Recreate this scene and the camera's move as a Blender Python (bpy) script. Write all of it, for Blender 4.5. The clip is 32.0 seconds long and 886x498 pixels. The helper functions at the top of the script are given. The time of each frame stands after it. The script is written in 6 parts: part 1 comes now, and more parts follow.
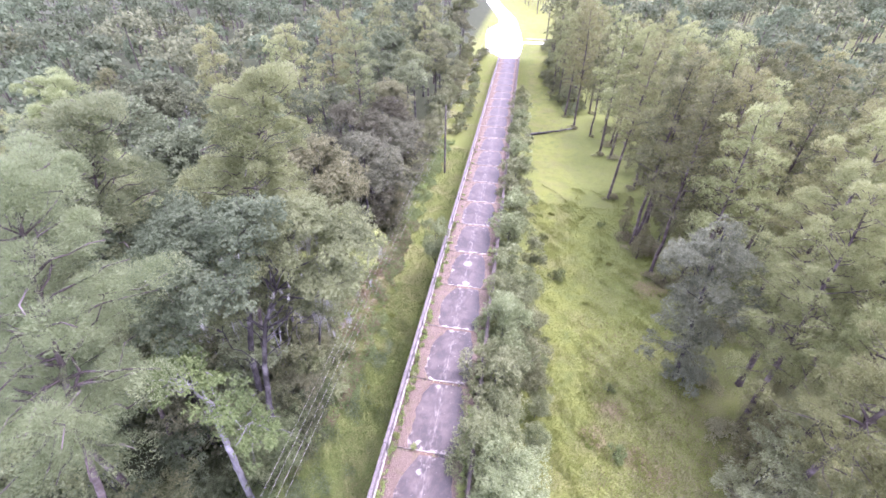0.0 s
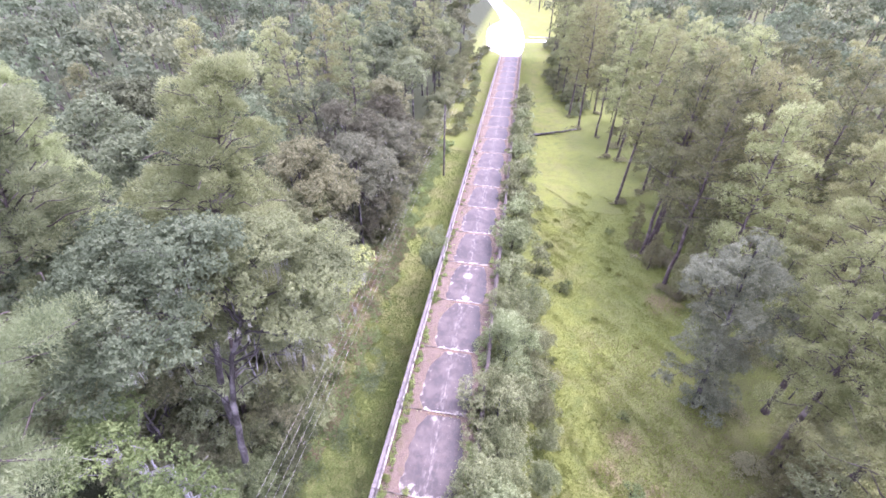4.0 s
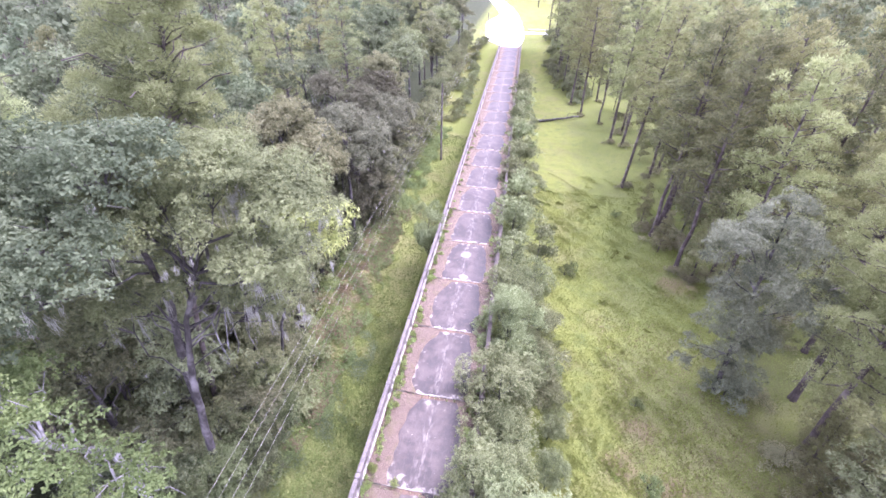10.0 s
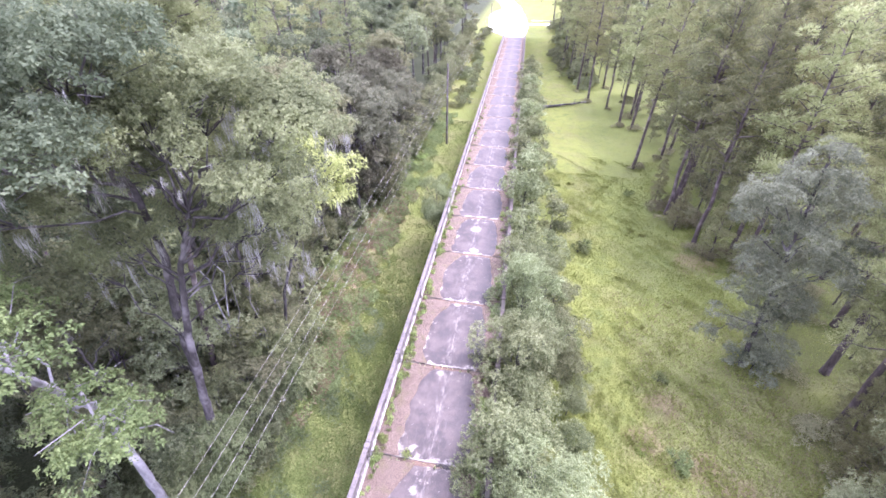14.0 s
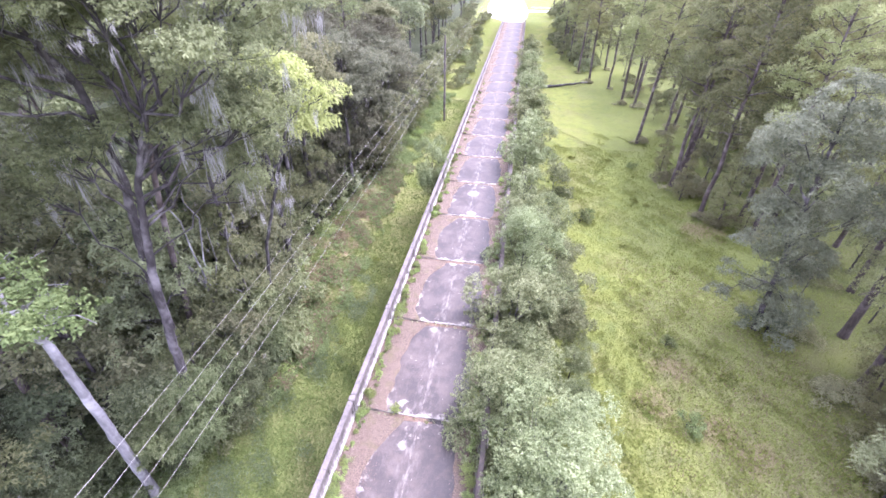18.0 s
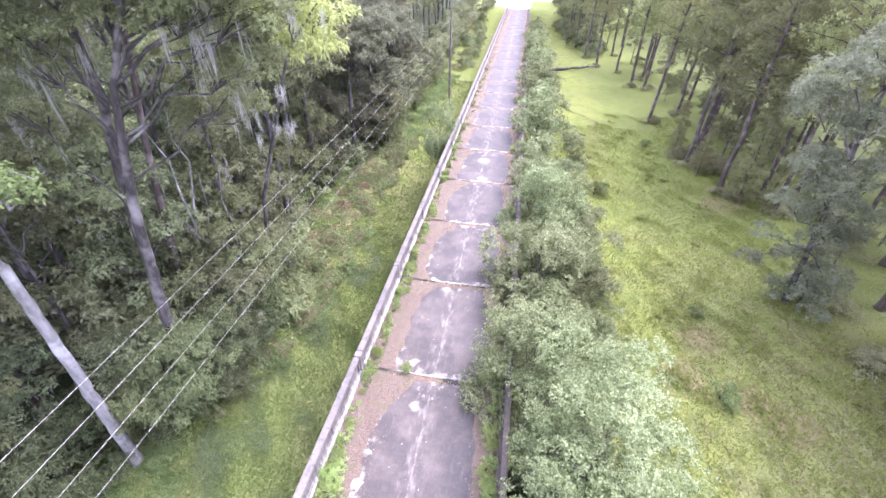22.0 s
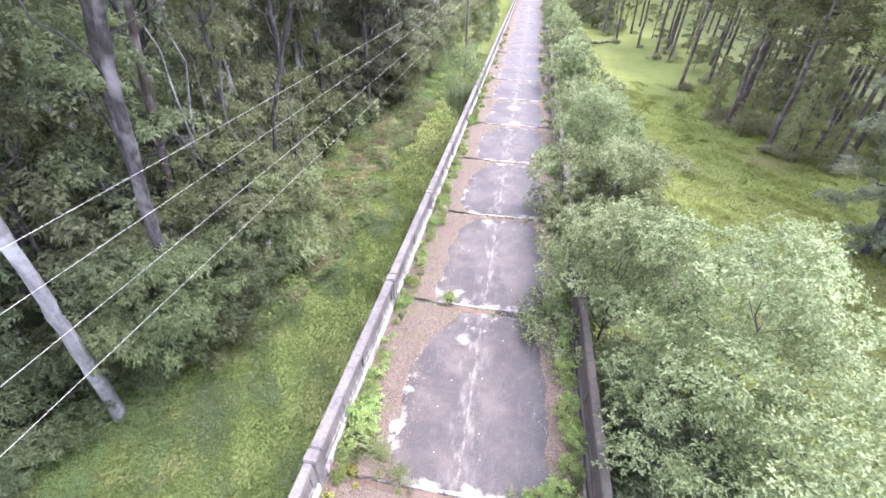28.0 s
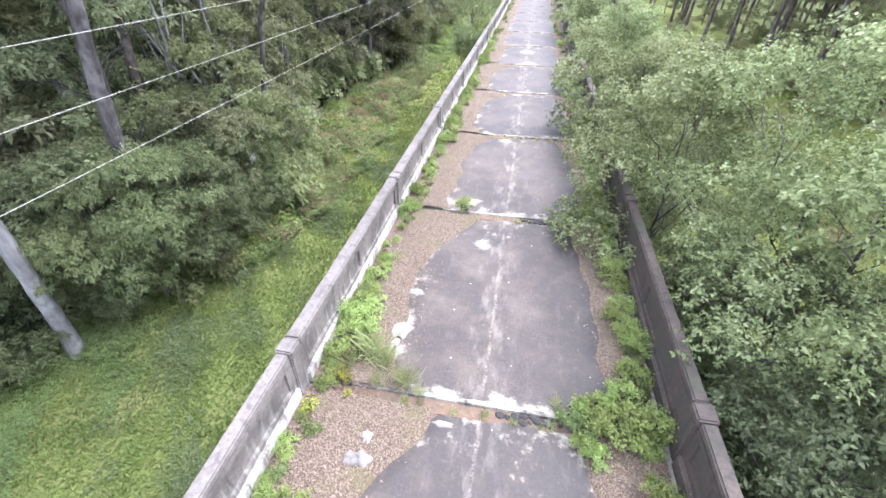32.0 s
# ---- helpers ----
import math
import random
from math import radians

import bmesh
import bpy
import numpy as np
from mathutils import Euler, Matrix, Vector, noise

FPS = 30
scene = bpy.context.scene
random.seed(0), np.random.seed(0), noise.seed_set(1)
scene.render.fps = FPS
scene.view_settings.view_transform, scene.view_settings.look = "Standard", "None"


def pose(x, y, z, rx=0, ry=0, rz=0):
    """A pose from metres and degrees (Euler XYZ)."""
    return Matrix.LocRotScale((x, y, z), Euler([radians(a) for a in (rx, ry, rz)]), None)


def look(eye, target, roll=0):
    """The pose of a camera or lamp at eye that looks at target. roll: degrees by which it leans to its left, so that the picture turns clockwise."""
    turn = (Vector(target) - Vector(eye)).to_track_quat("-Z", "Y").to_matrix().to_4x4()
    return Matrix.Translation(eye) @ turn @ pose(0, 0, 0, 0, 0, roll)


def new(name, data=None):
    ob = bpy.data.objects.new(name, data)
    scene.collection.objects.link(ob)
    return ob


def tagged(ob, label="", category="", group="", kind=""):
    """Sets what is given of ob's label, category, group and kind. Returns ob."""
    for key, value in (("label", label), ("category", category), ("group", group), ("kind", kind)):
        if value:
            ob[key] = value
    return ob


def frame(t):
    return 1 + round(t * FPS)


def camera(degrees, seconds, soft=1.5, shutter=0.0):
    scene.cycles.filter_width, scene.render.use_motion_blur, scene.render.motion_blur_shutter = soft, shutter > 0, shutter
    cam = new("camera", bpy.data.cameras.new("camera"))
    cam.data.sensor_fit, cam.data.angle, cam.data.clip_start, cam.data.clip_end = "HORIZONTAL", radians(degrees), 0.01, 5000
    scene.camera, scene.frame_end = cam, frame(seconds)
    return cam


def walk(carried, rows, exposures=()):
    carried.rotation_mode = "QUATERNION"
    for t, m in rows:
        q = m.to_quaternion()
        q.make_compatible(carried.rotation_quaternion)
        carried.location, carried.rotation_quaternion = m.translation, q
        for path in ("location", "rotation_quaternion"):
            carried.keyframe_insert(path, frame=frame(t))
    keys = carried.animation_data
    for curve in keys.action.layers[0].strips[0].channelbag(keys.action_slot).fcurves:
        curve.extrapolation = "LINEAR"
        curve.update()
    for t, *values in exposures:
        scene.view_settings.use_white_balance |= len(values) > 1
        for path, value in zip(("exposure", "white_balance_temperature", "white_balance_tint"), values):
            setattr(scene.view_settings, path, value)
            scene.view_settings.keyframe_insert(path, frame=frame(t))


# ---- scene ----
PATH = [
    (0, (3.404, -7.233, 30.026), (3.146, -5.633, 28.855), 0.9),
    (1, (3.315, -6.528, 29.628), (3.058, -4.928, 28.456), 1.0),
    (2, (3.21, -5.575, 29.671), (2.952, -3.977, 28.496), 1.0),
    (3, (3.109, -4.465, 29.351), (2.85, -2.867, 28.177), 1.0),
    (6, (2.84, -2.54, 27.55), (2.587, -0.937, 26.381), 1.2),
    (7, (2.952, -2.47, 26.748), (2.699, -0.864, 25.583), 1.2),
    (8, (3.315, -2.258, 26.082), (3.062, -0.651, 24.918), 1.2),
    (9, (3.482, -2.316, 25.478), (3.227, -0.708, 24.316), 1.1),
    (10, (3.119, -2.316, 24.738), (2.865, -0.707, 23.578), 1.2),
    (11, (2.832, -2.373, 24.003), (2.575, -0.762, 22.846), 1.0),
    (12, (2.571, -2.419, 23.301), (2.312, -0.808, 22.145), 0.8),
    (13, (2.532, -2.487, 22.454), (2.266, -0.874, 21.3), 0.6),
    (14, (2.607, -2.533, 21.691), (2.339, -0.922, 20.537), 0.5),
    (17, (2.859, -2.573, 19.096), (2.592, -0.964, 17.938), 0.5),
    (18, (3.036, -2.654, 18.16), (2.768, -1.046, 17.001), 0.4),
    (19, (3.03, -2.561, 17.305), (2.761, -0.954, 16.144), 0.6),
    (20, (3.37, -2.402, 16.457), (3.103, -0.795, 15.297), 0.6),
    (21, (3.056, -2.471, 15.751), (2.791, -0.865, 14.59), 0.8),
    (22, (2.168, -2.504, 14.916), (1.911, -0.897, 13.753), 1.2),
    (23, (1.47, -2.442, 14.033), (1.214, -0.835, 12.87), 1.3),
    (24, (0.999, -2.392, 13.25), (0.744, -0.784, 12.089), 1.3),
    (25, (0.763, -2.292, 12.559), (0.506, -0.685, 11.396), 1.4),
    (28, (0.453, -1.951, 10.087), (0.181, -0.345, 8.927), 1.2),
    (29, (0.291, -1.871, 9.102), (0.019, -0.264, 7.942), 1.2),
    (30, (0.191, -1.83, 8.273), (-0.077, -0.229, 7.104), 1.5),
    (31, (0.19, -1.788, 7.303), (-0.09, -0.19, 6.133), 1.1),
    (32, (0.148, -1.669, 6.31), (-0.136, -0.073, 5.139), 0.9),
]
EXPOSURES = [(0, 1.83, 5520, 50), (14, 1.96, 5490, 46), (22, 2.03, 5560, 37), (28, 1.96, 5610, 28), (32, 1.88, 5670, 20)]
cam = camera(92.1, 32.0, soft=1.62)
walk(cam, [(t, look(eye, target, roll)) for t, eye, target, roll in PATH], EXPOSURES)

# ---- sky and sun: bright hazy overcast with a soft high sun ----
SUN_ELEV, SUN_AZ = 60.0, 60.0   # degrees; azimuth clockwise from +y
world = bpy.data.worlds.new("sky")
scene.world = world
world.use_nodes = True
wt = world.node_tree
bg = wt.nodes["Background"]
sky = wt.nodes.new("ShaderNodeTexSky")
sky.sky_type, sky.sun_disc = "NISHITA", False
sky.sun_elevation, sky.sun_rotation = radians(SUN_ELEV), radians(SUN_AZ)
sky.air_density, sky.dust_density, sky.ozone_density = 1.0, 4.0, 1.0
veil = wt.nodes.new("ShaderNodeMix")
veil.data_type = "RGBA"
veil.inputs[0].default_value = 0.62
veil.inputs[7].default_value = (10.4, 10.5, 10.9, 1)
wt.links.new(sky.outputs[0], veil.inputs[6])
wt.links.new(veil.outputs[2], bg.inputs[0])
bg.inputs[1].default_value = 0.15
sun = new("sun", bpy.data.lights.new("sun", "SUN"))
sun.data.energy, sun.data.angle, sun.data.color = 1.9, radians(35), (1.0, 0.96, 0.88)
az, el = radians(SUN_AZ), radians(SUN_ELEV)
sun_way = Vector((math.sin(az) * math.cos(el), math.cos(az) * math.cos(el), math.sin(el)))
sun.matrix_world = look(sun_way * 200, (0, 0, 0))

# x, y and radius of the pale lime stains on the asphalt
STAINS = [(-0.45, 7.36, 0.26), (-1.75, 5.22, 0.16), (-1.72, 4.35, 0.3), (-1.6, 3.6, 0.2), (-1.7, 1.5, 0.25), (-1.75, 9.4, 0.32), (-0.9, 9.5, 0.26),
          (-1.9, 16.6, 0.3), (-0.3, 14.5, 0.3), (-1.55, 30.0, 0.32), (-2.3, 29.9, 0.25), (-0.2, 20.9, 0.3), (-1.8, 22.6, 0.3), (0.3, 28.0, 0.5), (0.1, 31.5, 0.6)]
GROUND = -4.6
JOINT0, SPAN = 2.6, 6.2
FIRST, LAST = -3, 22          # spans run from joint FIRST to joint LAST
END_Y = JOINT0 + SPAN * LAST
START_Y = JOINT0 + SPAN * FIRST


# ---- materials ----
def nodes(name):
    m = bpy.data.materials.new(name)
    m.use_nodes = True
    return m, m.node_tree, m.node_tree.nodes["Principled BSDF"]


def tex(nt, kind, scale, coord, detail=4.0, rough=0.55, **more):
    n = nt.nodes.new(kind)
    n.inputs["Scale"].default_value = scale
    if kind == "ShaderNodeTexNoise":
        n.inputs["Detail"].default_value, n.inputs["Roughness"].default_value = detail, rough
    nt.links.new(coord, n.inputs["Vector"])
    return n


def ramp(nt, src, stops):
    n = nt.nodes.new("ShaderNodeValToRGB")
    e = n.color_ramp.elements
    while len(e) < len(stops):
        e.new(0.5)
    for k, (p, c) in zip(e, stops):
        k.position, k.color = p, (*c, 1) if len(c) == 3 else c
    nt.links.new(src, n.inputs[0])
    return n.outputs[0]


def grey(nt, src, a, b, lo=0.0, hi=1.0):
    n = nt.nodes.new("ShaderNodeMapRange")
    n.clamp = True
    for i, v in zip((1, 2, 3, 4), (a, b, lo, hi)):
        n.inputs[i].default_value = v
    nt.links.new(src, n.inputs[0])
    return n.outputs[0]


def mix(nt, fac, a, b, mode="MIX"):
    n = nt.nodes.new("ShaderNodeMix")
    n.data_type, n.blend_type = "RGBA", mode
    for i, v in ((0, fac), (6, a), (7, b)):
        if isinstance(v, (int, float)):
            n.inputs[i].default_value = v
        elif isinstance(v, tuple):
            n.inputs[i].default_value = (*v, 1)
        else:
            nt.links.new(v, n.inputs[i])
    return n.outputs[2]


def calc(nt, op, a, b=0.0):
    n = nt.nodes.new("ShaderNodeMath")
    n.operation = op
    for i, v in enumerate((a, b)):
        if isinstance(v, (int, float)):
            n.inputs[i].default_value = v
        else:
            nt.links.new(v, n.inputs[i])
    return n.outputs[0]


def bump(nt, bsdf, height, strength, distance=0.02):
    n = nt.nodes.new("ShaderNodeBump")
    n.inputs["Strength"].default_value, n.inputs["Distance"].default_value = strength, distance
    nt.links.new(height, n.inputs["Height"])
    nt.links.new(n.outputs[0], bsdf.inputs["Normal"])


def coords(nt, which="Object"):
    if which == "Position":
        return nt.nodes.new("ShaderNodeNewGeometry").outputs["Position"]
    return nt.nodes.new("ShaderNodeTexCoord").outputs[which]


def axes(nt, vec):
    n = nt.nodes.new("ShaderNodeSeparateXYZ")
    nt.links.new(vec, n.inputs[0])
    return n.outputs


def leaf_material(name, dark, mid, light, through_it=0.28, rough=0.5, spec=0.25, vary=0.42):
    """Leaves: colour varies leaf by leaf, in patches of the crown and tree by tree; some light passes through."""
    m, nt, b = nodes(name)
    geo = nt.nodes.new("ShaderNodeNewGeometry")
    info = nt.nodes.new("ShaderNodeObjectInfo")
    patches = tex(nt, "ShaderNodeTexNoise", 0.55, geo.outputs["Position"], 3.0)
    f = calc(nt, "ADD", calc(nt, "MULTIPLY", geo.outputs["Random Per Island"], vary), grey(nt, patches.outputs[0], 0.3, 0.7, 0.0, 0.52))
    col = ramp(nt, f, [(0.0, dark), (0.45, mid), (0.95, light)])
    hue = nt.nodes.new("ShaderNodeHueSaturation")
    nt.links.new(col, hue.inputs["Color"])
    nt.links.new(grey(nt, info.outputs["Random"], 0, 1, 0.485, 0.515), hue.inputs["Hue"])
    nt.links.new(grey(nt, info.outputs["Random"], 0, 1, 0.74, 1.22), hue.inputs["Value"])
    nt.links.new(hue.outputs[0], b.inputs["Base Color"])
    b.inputs["Roughness"].default_value = rough
    b.inputs["Specular IOR Level"].default_value = spec
    tr = nt.nodes.new("ShaderNodeBsdfTranslucent")
    nt.links.new(hue.outputs[0], tr.inputs[0])
    ms = nt.nodes.new("ShaderNodeMixShader")
    ms.inputs[0].default_value = through_it
    nt.links.new(b.outputs[0], ms.inputs[1])
    nt.links.new(tr.outputs[0], ms.inputs[2])
    nt.links.new(ms.outputs[0], nt.nodes["Material Output"].inputs[0])
    return m


def bark_material(name, a, b2, c, scale=6.0):
    m, nt, b = nodes(name)
    p = coords(nt, "Object")
    st = nt.nodes.new("ShaderNodeMapping")
    st.inputs["Scale"].default_value = (1, 1, 0.3)
    nt.links.new(p, st.inputs[0])
    n1 = tex(nt, "ShaderNodeTexNoise", scale, st.outputs[0], 6, 0.65)
    n2 = tex(nt, "ShaderNodeTexNoise", 1.1, p, 4)
    col = ramp(nt, n1.outputs[0], [(0.3, a), (0.5, b2), (0.72, c)])
    col = mix(nt, grey(nt, n2.outputs[0], 0.5, 0.72), col, tuple(min(1, v * 1.5 + 0.04) for v in c))
    nt.links.new(col, b.inputs["Base Color"])
    b.inputs["Roughness"].default_value = 0.9
    bump(nt, b, n1.outputs[0], 0.7, 0.05)
    return m


PINE = leaf_material("pine_needles", (0.125, 0.155, 0.064), (0.29, 0.34, 0.15), (0.45, 0.5, 0.25), 0.44, 0.7, 0.12)
# brown-grey foliage, darkened to hold the shadow of the hollow under the trees
DUSK = leaf_material("brown_grey_shaded_leaves", (0.074, 0.077, 0.046), (0.144, 0.149, 0.091), (0.241, 0.248, 0.157), 0.36, 0.75, 0.08)
PINECOOL = leaf_material("cool_green_pine_needles", (0.115, 0.148, 0.068), (0.225, 0.275, 0.135), (0.345, 0.395, 0.21), 0.46, 0.7, 0.12)
FRESHCOOL = leaf_material("fresh_cool_green_leaves", (0.083, 0.116, 0.064), (0.17, 0.228, 0.127), (0.287, 0.357, 0.208), 0.42, 0.65, 0.12)
PINEMID = leaf_material("mid_green_pine_needles", (0.13, 0.147, 0.062), (0.278, 0.302, 0.131), (0.408, 0.435, 0.203), 0.44, 0.7, 0.12)
PINEOLIVE = leaf_material("olive_pine_needles", (0.138, 0.144, 0.0672), (0.27, 0.282, 0.132), (0.414, 0.426, 0.222), 0.44, 0.7, 0.12)
PINEFAR = leaf_material("dull_pine_needles", (0.103, 0.121, 0.0563), (0.207, 0.233, 0.109), (0.333, 0.357, 0.175), 0.42, 0.7, 0.12)
OAK = leaf_material("oak_leaves", (0.0909, 0.103, 0.0505), (0.203, 0.227, 0.111), (0.353, 0.383, 0.191), 0.45, 0.75, 0.08, 0.36)
BROAD = leaf_material("broad_leaves", (0.098, 0.113, 0.06), (0.213, 0.239, 0.128), (0.368, 0.395, 0.219), 0.48, 0.75, 0.08)
LIME = leaf_material("yellow_green_leaves", (0.2, 0.225, 0.075), (0.37, 0.4, 0.145), (0.54, 0.56, 0.24), 0.42, 0.65, 0.12)
FRESH = leaf_material("fresh_green_leaves", (0.068, 0.1, 0.038), (0.15, 0.205, 0.075), (0.267, 0.335, 0.13), 0.42, 0.65, 0.12)
# cooler, darker green that paints bluish haze, and shade, into the leaves
COOL = leaf_material("hazed_and_shaded_leaves", (0.064, 0.08, 0.044), (0.137, 0.168, 0.089), (0.235, 0.275, 0.152), 0.34, 0.75, 0.08)
OLIVE = leaf_material("brownish_olive_leaves", (0.109, 0.12, 0.0601), (0.248, 0.269, 0.138), (0.419, 0.437, 0.241), 0.42, 0.75, 0.08)
UNDER = leaf_material("dull_thicket_leaves", (0.17, 0.175, 0.095), (0.29, 0.285, 0.16), (0.40, 0.385, 0.23), 0.48, 0.75, 0.08)
FARBROAD = leaf_material("far_broad_leaves", (0.072, 0.09, 0.05), (0.13, 0.16, 0.09), (0.194, 0.232, 0.135), 0.4, 0.8, 0.05)
FARPINE = leaf_material("far_pine_needles", (0.0825, 0.0968, 0.0528), (0.165, 0.187, 0.099), (0.275, 0.303, 0.165), 0.38, 0.75, 0.08)
SILVER = leaf_material("silver_green_leaves", (0.066, 0.081, 0.034), (0.172, 0.204, 0.087), (0.37, 0.408, 0.212), 0.38, 0.6, 0.18, 0.6)
CEDAR = leaf_material("grey_green_leaves", (0.0954, 0.11, 0.0673), (0.208, 0.232, 0.146), (0.348, 0.378, 0.253), 0.45, 0.75, 0.1)
HERB = leaf_material("wayside_weed_leaves", (0.084, 0.112, 0.0448), (0.179, 0.224, 0.0874), (0.302, 0.353, 0.146), 0.45, 0.65, 0.12)
BRUSH = leaf_material("undergrowth_leaves", (0.1, 0.122, 0.056), (0.225, 0.262, 0.122), (0.385, 0.425, 0.22), 0.48, 0.65, 0.12)
WEED = leaf_material("weed_leaves", (0.143, 0.187, 0.0605), (0.27, 0.347, 0.11), (0.429, 0.506, 0.193), 0.42, 0.6, 0.15)
GRASSB = leaf_material("grass_blades", (0.123, 0.145, 0.0382), (0.213, 0.248, 0.0637), (0.298, 0.341, 0.102), 0.5, 0.7, 0.08)
LUSH = leaf_material("lush_grass_blades", (0.0829, 0.117, 0.0354), (0.156, 0.208, 0.0645), (0.258, 0.317, 0.109), 0.5, 0.7, 0.08)
RUST = leaf_material("dead_needles", (0.15, 0.09, 0.05), (0.28, 0.17, 0.10), (0.40, 0.27, 0.17), 0.3, 0.7, 0.1)
DEADLEAF = leaf_material("fallen_leaves", (0.1, 0.07, 0.053), (0.2, 0.15, 0.118), (0.33, 0.26, 0.21), 0.1, 0.8, 0.1, 0.5)
DRYGRASS = leaf_material("dry_grass_blades", (0.2, 0.165, 0.09), (0.32, 0.27, 0.155), (0.45, 0.40, 0.25), 0.45, 0.8, 0.08)
YELLOW = leaf_material("yellow_flowers", (0.25, 0.27, 0.03), (0.34, 0.36, 0.05), (0.45, 0.45, 0.1), 0.3, 0.7, 0.1)
# darker copy of SILVER: shade under the near shrub is put into the colour
SHADE = leaf_material("shaded_shrub_leaves", (0.0335, 0.0439, 0.0193), (0.0903, 0.111, 0.0516), (0.2, 0.225, 0.116), 0.34, 0.55, 0.25, 0.6)
LEAFMID = leaf_material("mid_green_leaves", (0.072, 0.09, 0.039), (0.152, 0.18, 0.082), (0.265, 0.3, 0.145), 0.42, 0.7, 0.1)
# dark green, lowered further where it stands in for shade under trees and shrubs
DEEP = leaf_material("dark_and_shaded_leaves", (0.05, 0.066, 0.03), (0.115, 0.145, 0.07), (0.23, 0.27, 0.14), 0.3, 0.7, 0.1)
PALEGRASS = leaf_material("pale_grass_blades", (0.34, 0.37, 0.18), (0.48, 0.52, 0.27), (0.6, 0.63, 0.38), 0.5, 0.7, 0.08)
MOSS = leaf_material("spanish_moss_strands", (0.26, 0.262, 0.232), (0.38, 0.382, 0.345), (0.5, 0.5, 0.455), 0.4, 0.9, 0.05)
PINEBARK = bark_material("pine_bark", (0.033, 0.026, 0.022), (0.076, 0.061, 0.053), (0.135, 0.114, 0.103))
OAKBARK = bark_material("oak_bark", (0.02, 0.0175, 0.016), (0.052, 0.047, 0.044), (0.12, 0.112, 0.108), 5.0)
PALEBARK = bark_material("pale_smooth_bark", (0.11, 0.109, 0.104), (0.19, 0.189, 0.186), (0.28, 0.279, 0.276), 5.0)
TWIG = bark_material("bare_twigs", (0.1, 0.096, 0.088), (0.17, 0.164, 0.153), (0.26, 0.252, 0.24), 3.0)
POLEWOOD = bark_material("weathered_pole_wood", (0.06, 0.05, 0.045), (0.11, 0.095, 0.085), (0.18, 0.16, 0.145), 9.0)


def ground_material():
    m, nt, b = nodes("meadow_ground")
    p = coords(nt, "Position")
    big = tex(nt, "ShaderNodeTexNoise", 0.09, p, 4, 0.6)
    midn = tex(nt, "ShaderNodeTexNoise", 0.8, p, 5, 0.65)
    fine = tex(nt, "ShaderNodeTexNoise", 9.0, p, 5, 0.7)
    dry = tex(nt, "ShaderNodeTexNoise", 0.22, p, 5, 0.6)
    grass = ramp(nt, fine.outputs[0], [(0.28, (0.128, 0.148, 0.036)), (0.5, (0.195, 0.222, 0.053)), (0.72, (0.262, 0.293, 0.08))])
    lush = ramp(nt, fine.outputs[0], [(0.3, (0.075, 0.1, 0.028)), (0.5, (0.125, 0.158, 0.046)), (0.75, (0.19, 0.228, 0.075))])
    straw = ramp(nt, fine.outputs[0], [(0.3, (0.10, 0.085, 0.045)), (0.5, (0.2, 0.175, 0.09)), (0.75, (0.3, 0.265, 0.15))])
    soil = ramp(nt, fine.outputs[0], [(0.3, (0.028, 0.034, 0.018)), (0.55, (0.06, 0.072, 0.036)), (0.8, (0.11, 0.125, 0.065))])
    gpos = axes(nt, p)
    left_side = calc(nt, "MULTIPLY", grey(nt, gpos[0], -2.0, -4.0), grey(nt, gpos[1], 24.0, 9.0, 0.6, 1.0))
    col = mix(nt, calc(nt, "MAXIMUM", grey(nt, midn.outputs[0], 0.46, 0.68), left_side), grass, lush)
    col = mix(nt, calc(nt, "MULTIPLY", grey(nt, dry.outputs[0], 0.46, 0.64), 0.42), col, straw)
    by_wood = calc(nt, "MULTIPLY", calc(nt, "MULTIPLY", grey(nt, gpos[0], -8.6, -10.8), grey(nt, gpos[1], 15.0, 22.0)), grey(nt, gpos[1], 46.0, 38.0))
    col = mix(nt, calc(nt, "MULTIPLY", by_wood, grey(nt, midn.outputs[0], 0.36, 0.56)), col, mix(nt, 0.5, straw, (0.29, 0.21, 0.135)))
    def patch(px, py, r):
        d = nt.nodes.new("ShaderNodeVectorMath")
        d.operation = "DISTANCE"
        nt.links.new(p, d.inputs[0])
        d.inputs[1].default_value = (px, py, GROUND)
        return grey(nt, calc(nt, "ADD", d.outputs["Value"], grey(nt, midn.outputs[0], 0.3, 0.7, -0.5 * r, 0.5 * r)), r, r * 0.45)

    lane = grey(nt, calc(nt, "ABSOLUTE", calc(nt, "ADD", gpos[0], grey(nt, dry.outputs[0], 0.3, 0.7, -13.0, -9.5))), 2.0, 5.5, 0.2, 0.62)
    right_side = calc(nt, "MULTIPLY", grey(nt, gpos[0], 2.0, 4.0), grey(nt, gpos[1], 210.0, 130.0))
    col = mix(nt, calc(nt, "MULTIPLY", lane, right_side), col, lush)
    worn = None
    for spot in (patch(13.2, 15.2, 1.5), patch(16.6, 13.8, 1.3), patch(15.2, 18.4, 1.6), patch(18.0, 12.6, 1.4), patch(22.6, 36.6, 2.6)):
        worn = spot if worn is None else calc(nt, "MAXIMUM", worn, spot)
    col = mix(nt, calc(nt, "MULTIPLY", worn, 0.6), col, (0.2, 0.15, 0.09))
    bare_soil = patch(-13.2, 6.2, 1.0)
    near_dry = calc(nt, "MULTIPLY", grey(nt, gpos[0], 12.0, 17.0), grey(nt, gpos[1], 30.0, 16.0))
    col = mix(nt, calc(nt, "MULTIPLY", near_dry, grey(nt, midn.outputs[0], 0.40, 0.62, 0.1, 0.5)), col, straw)
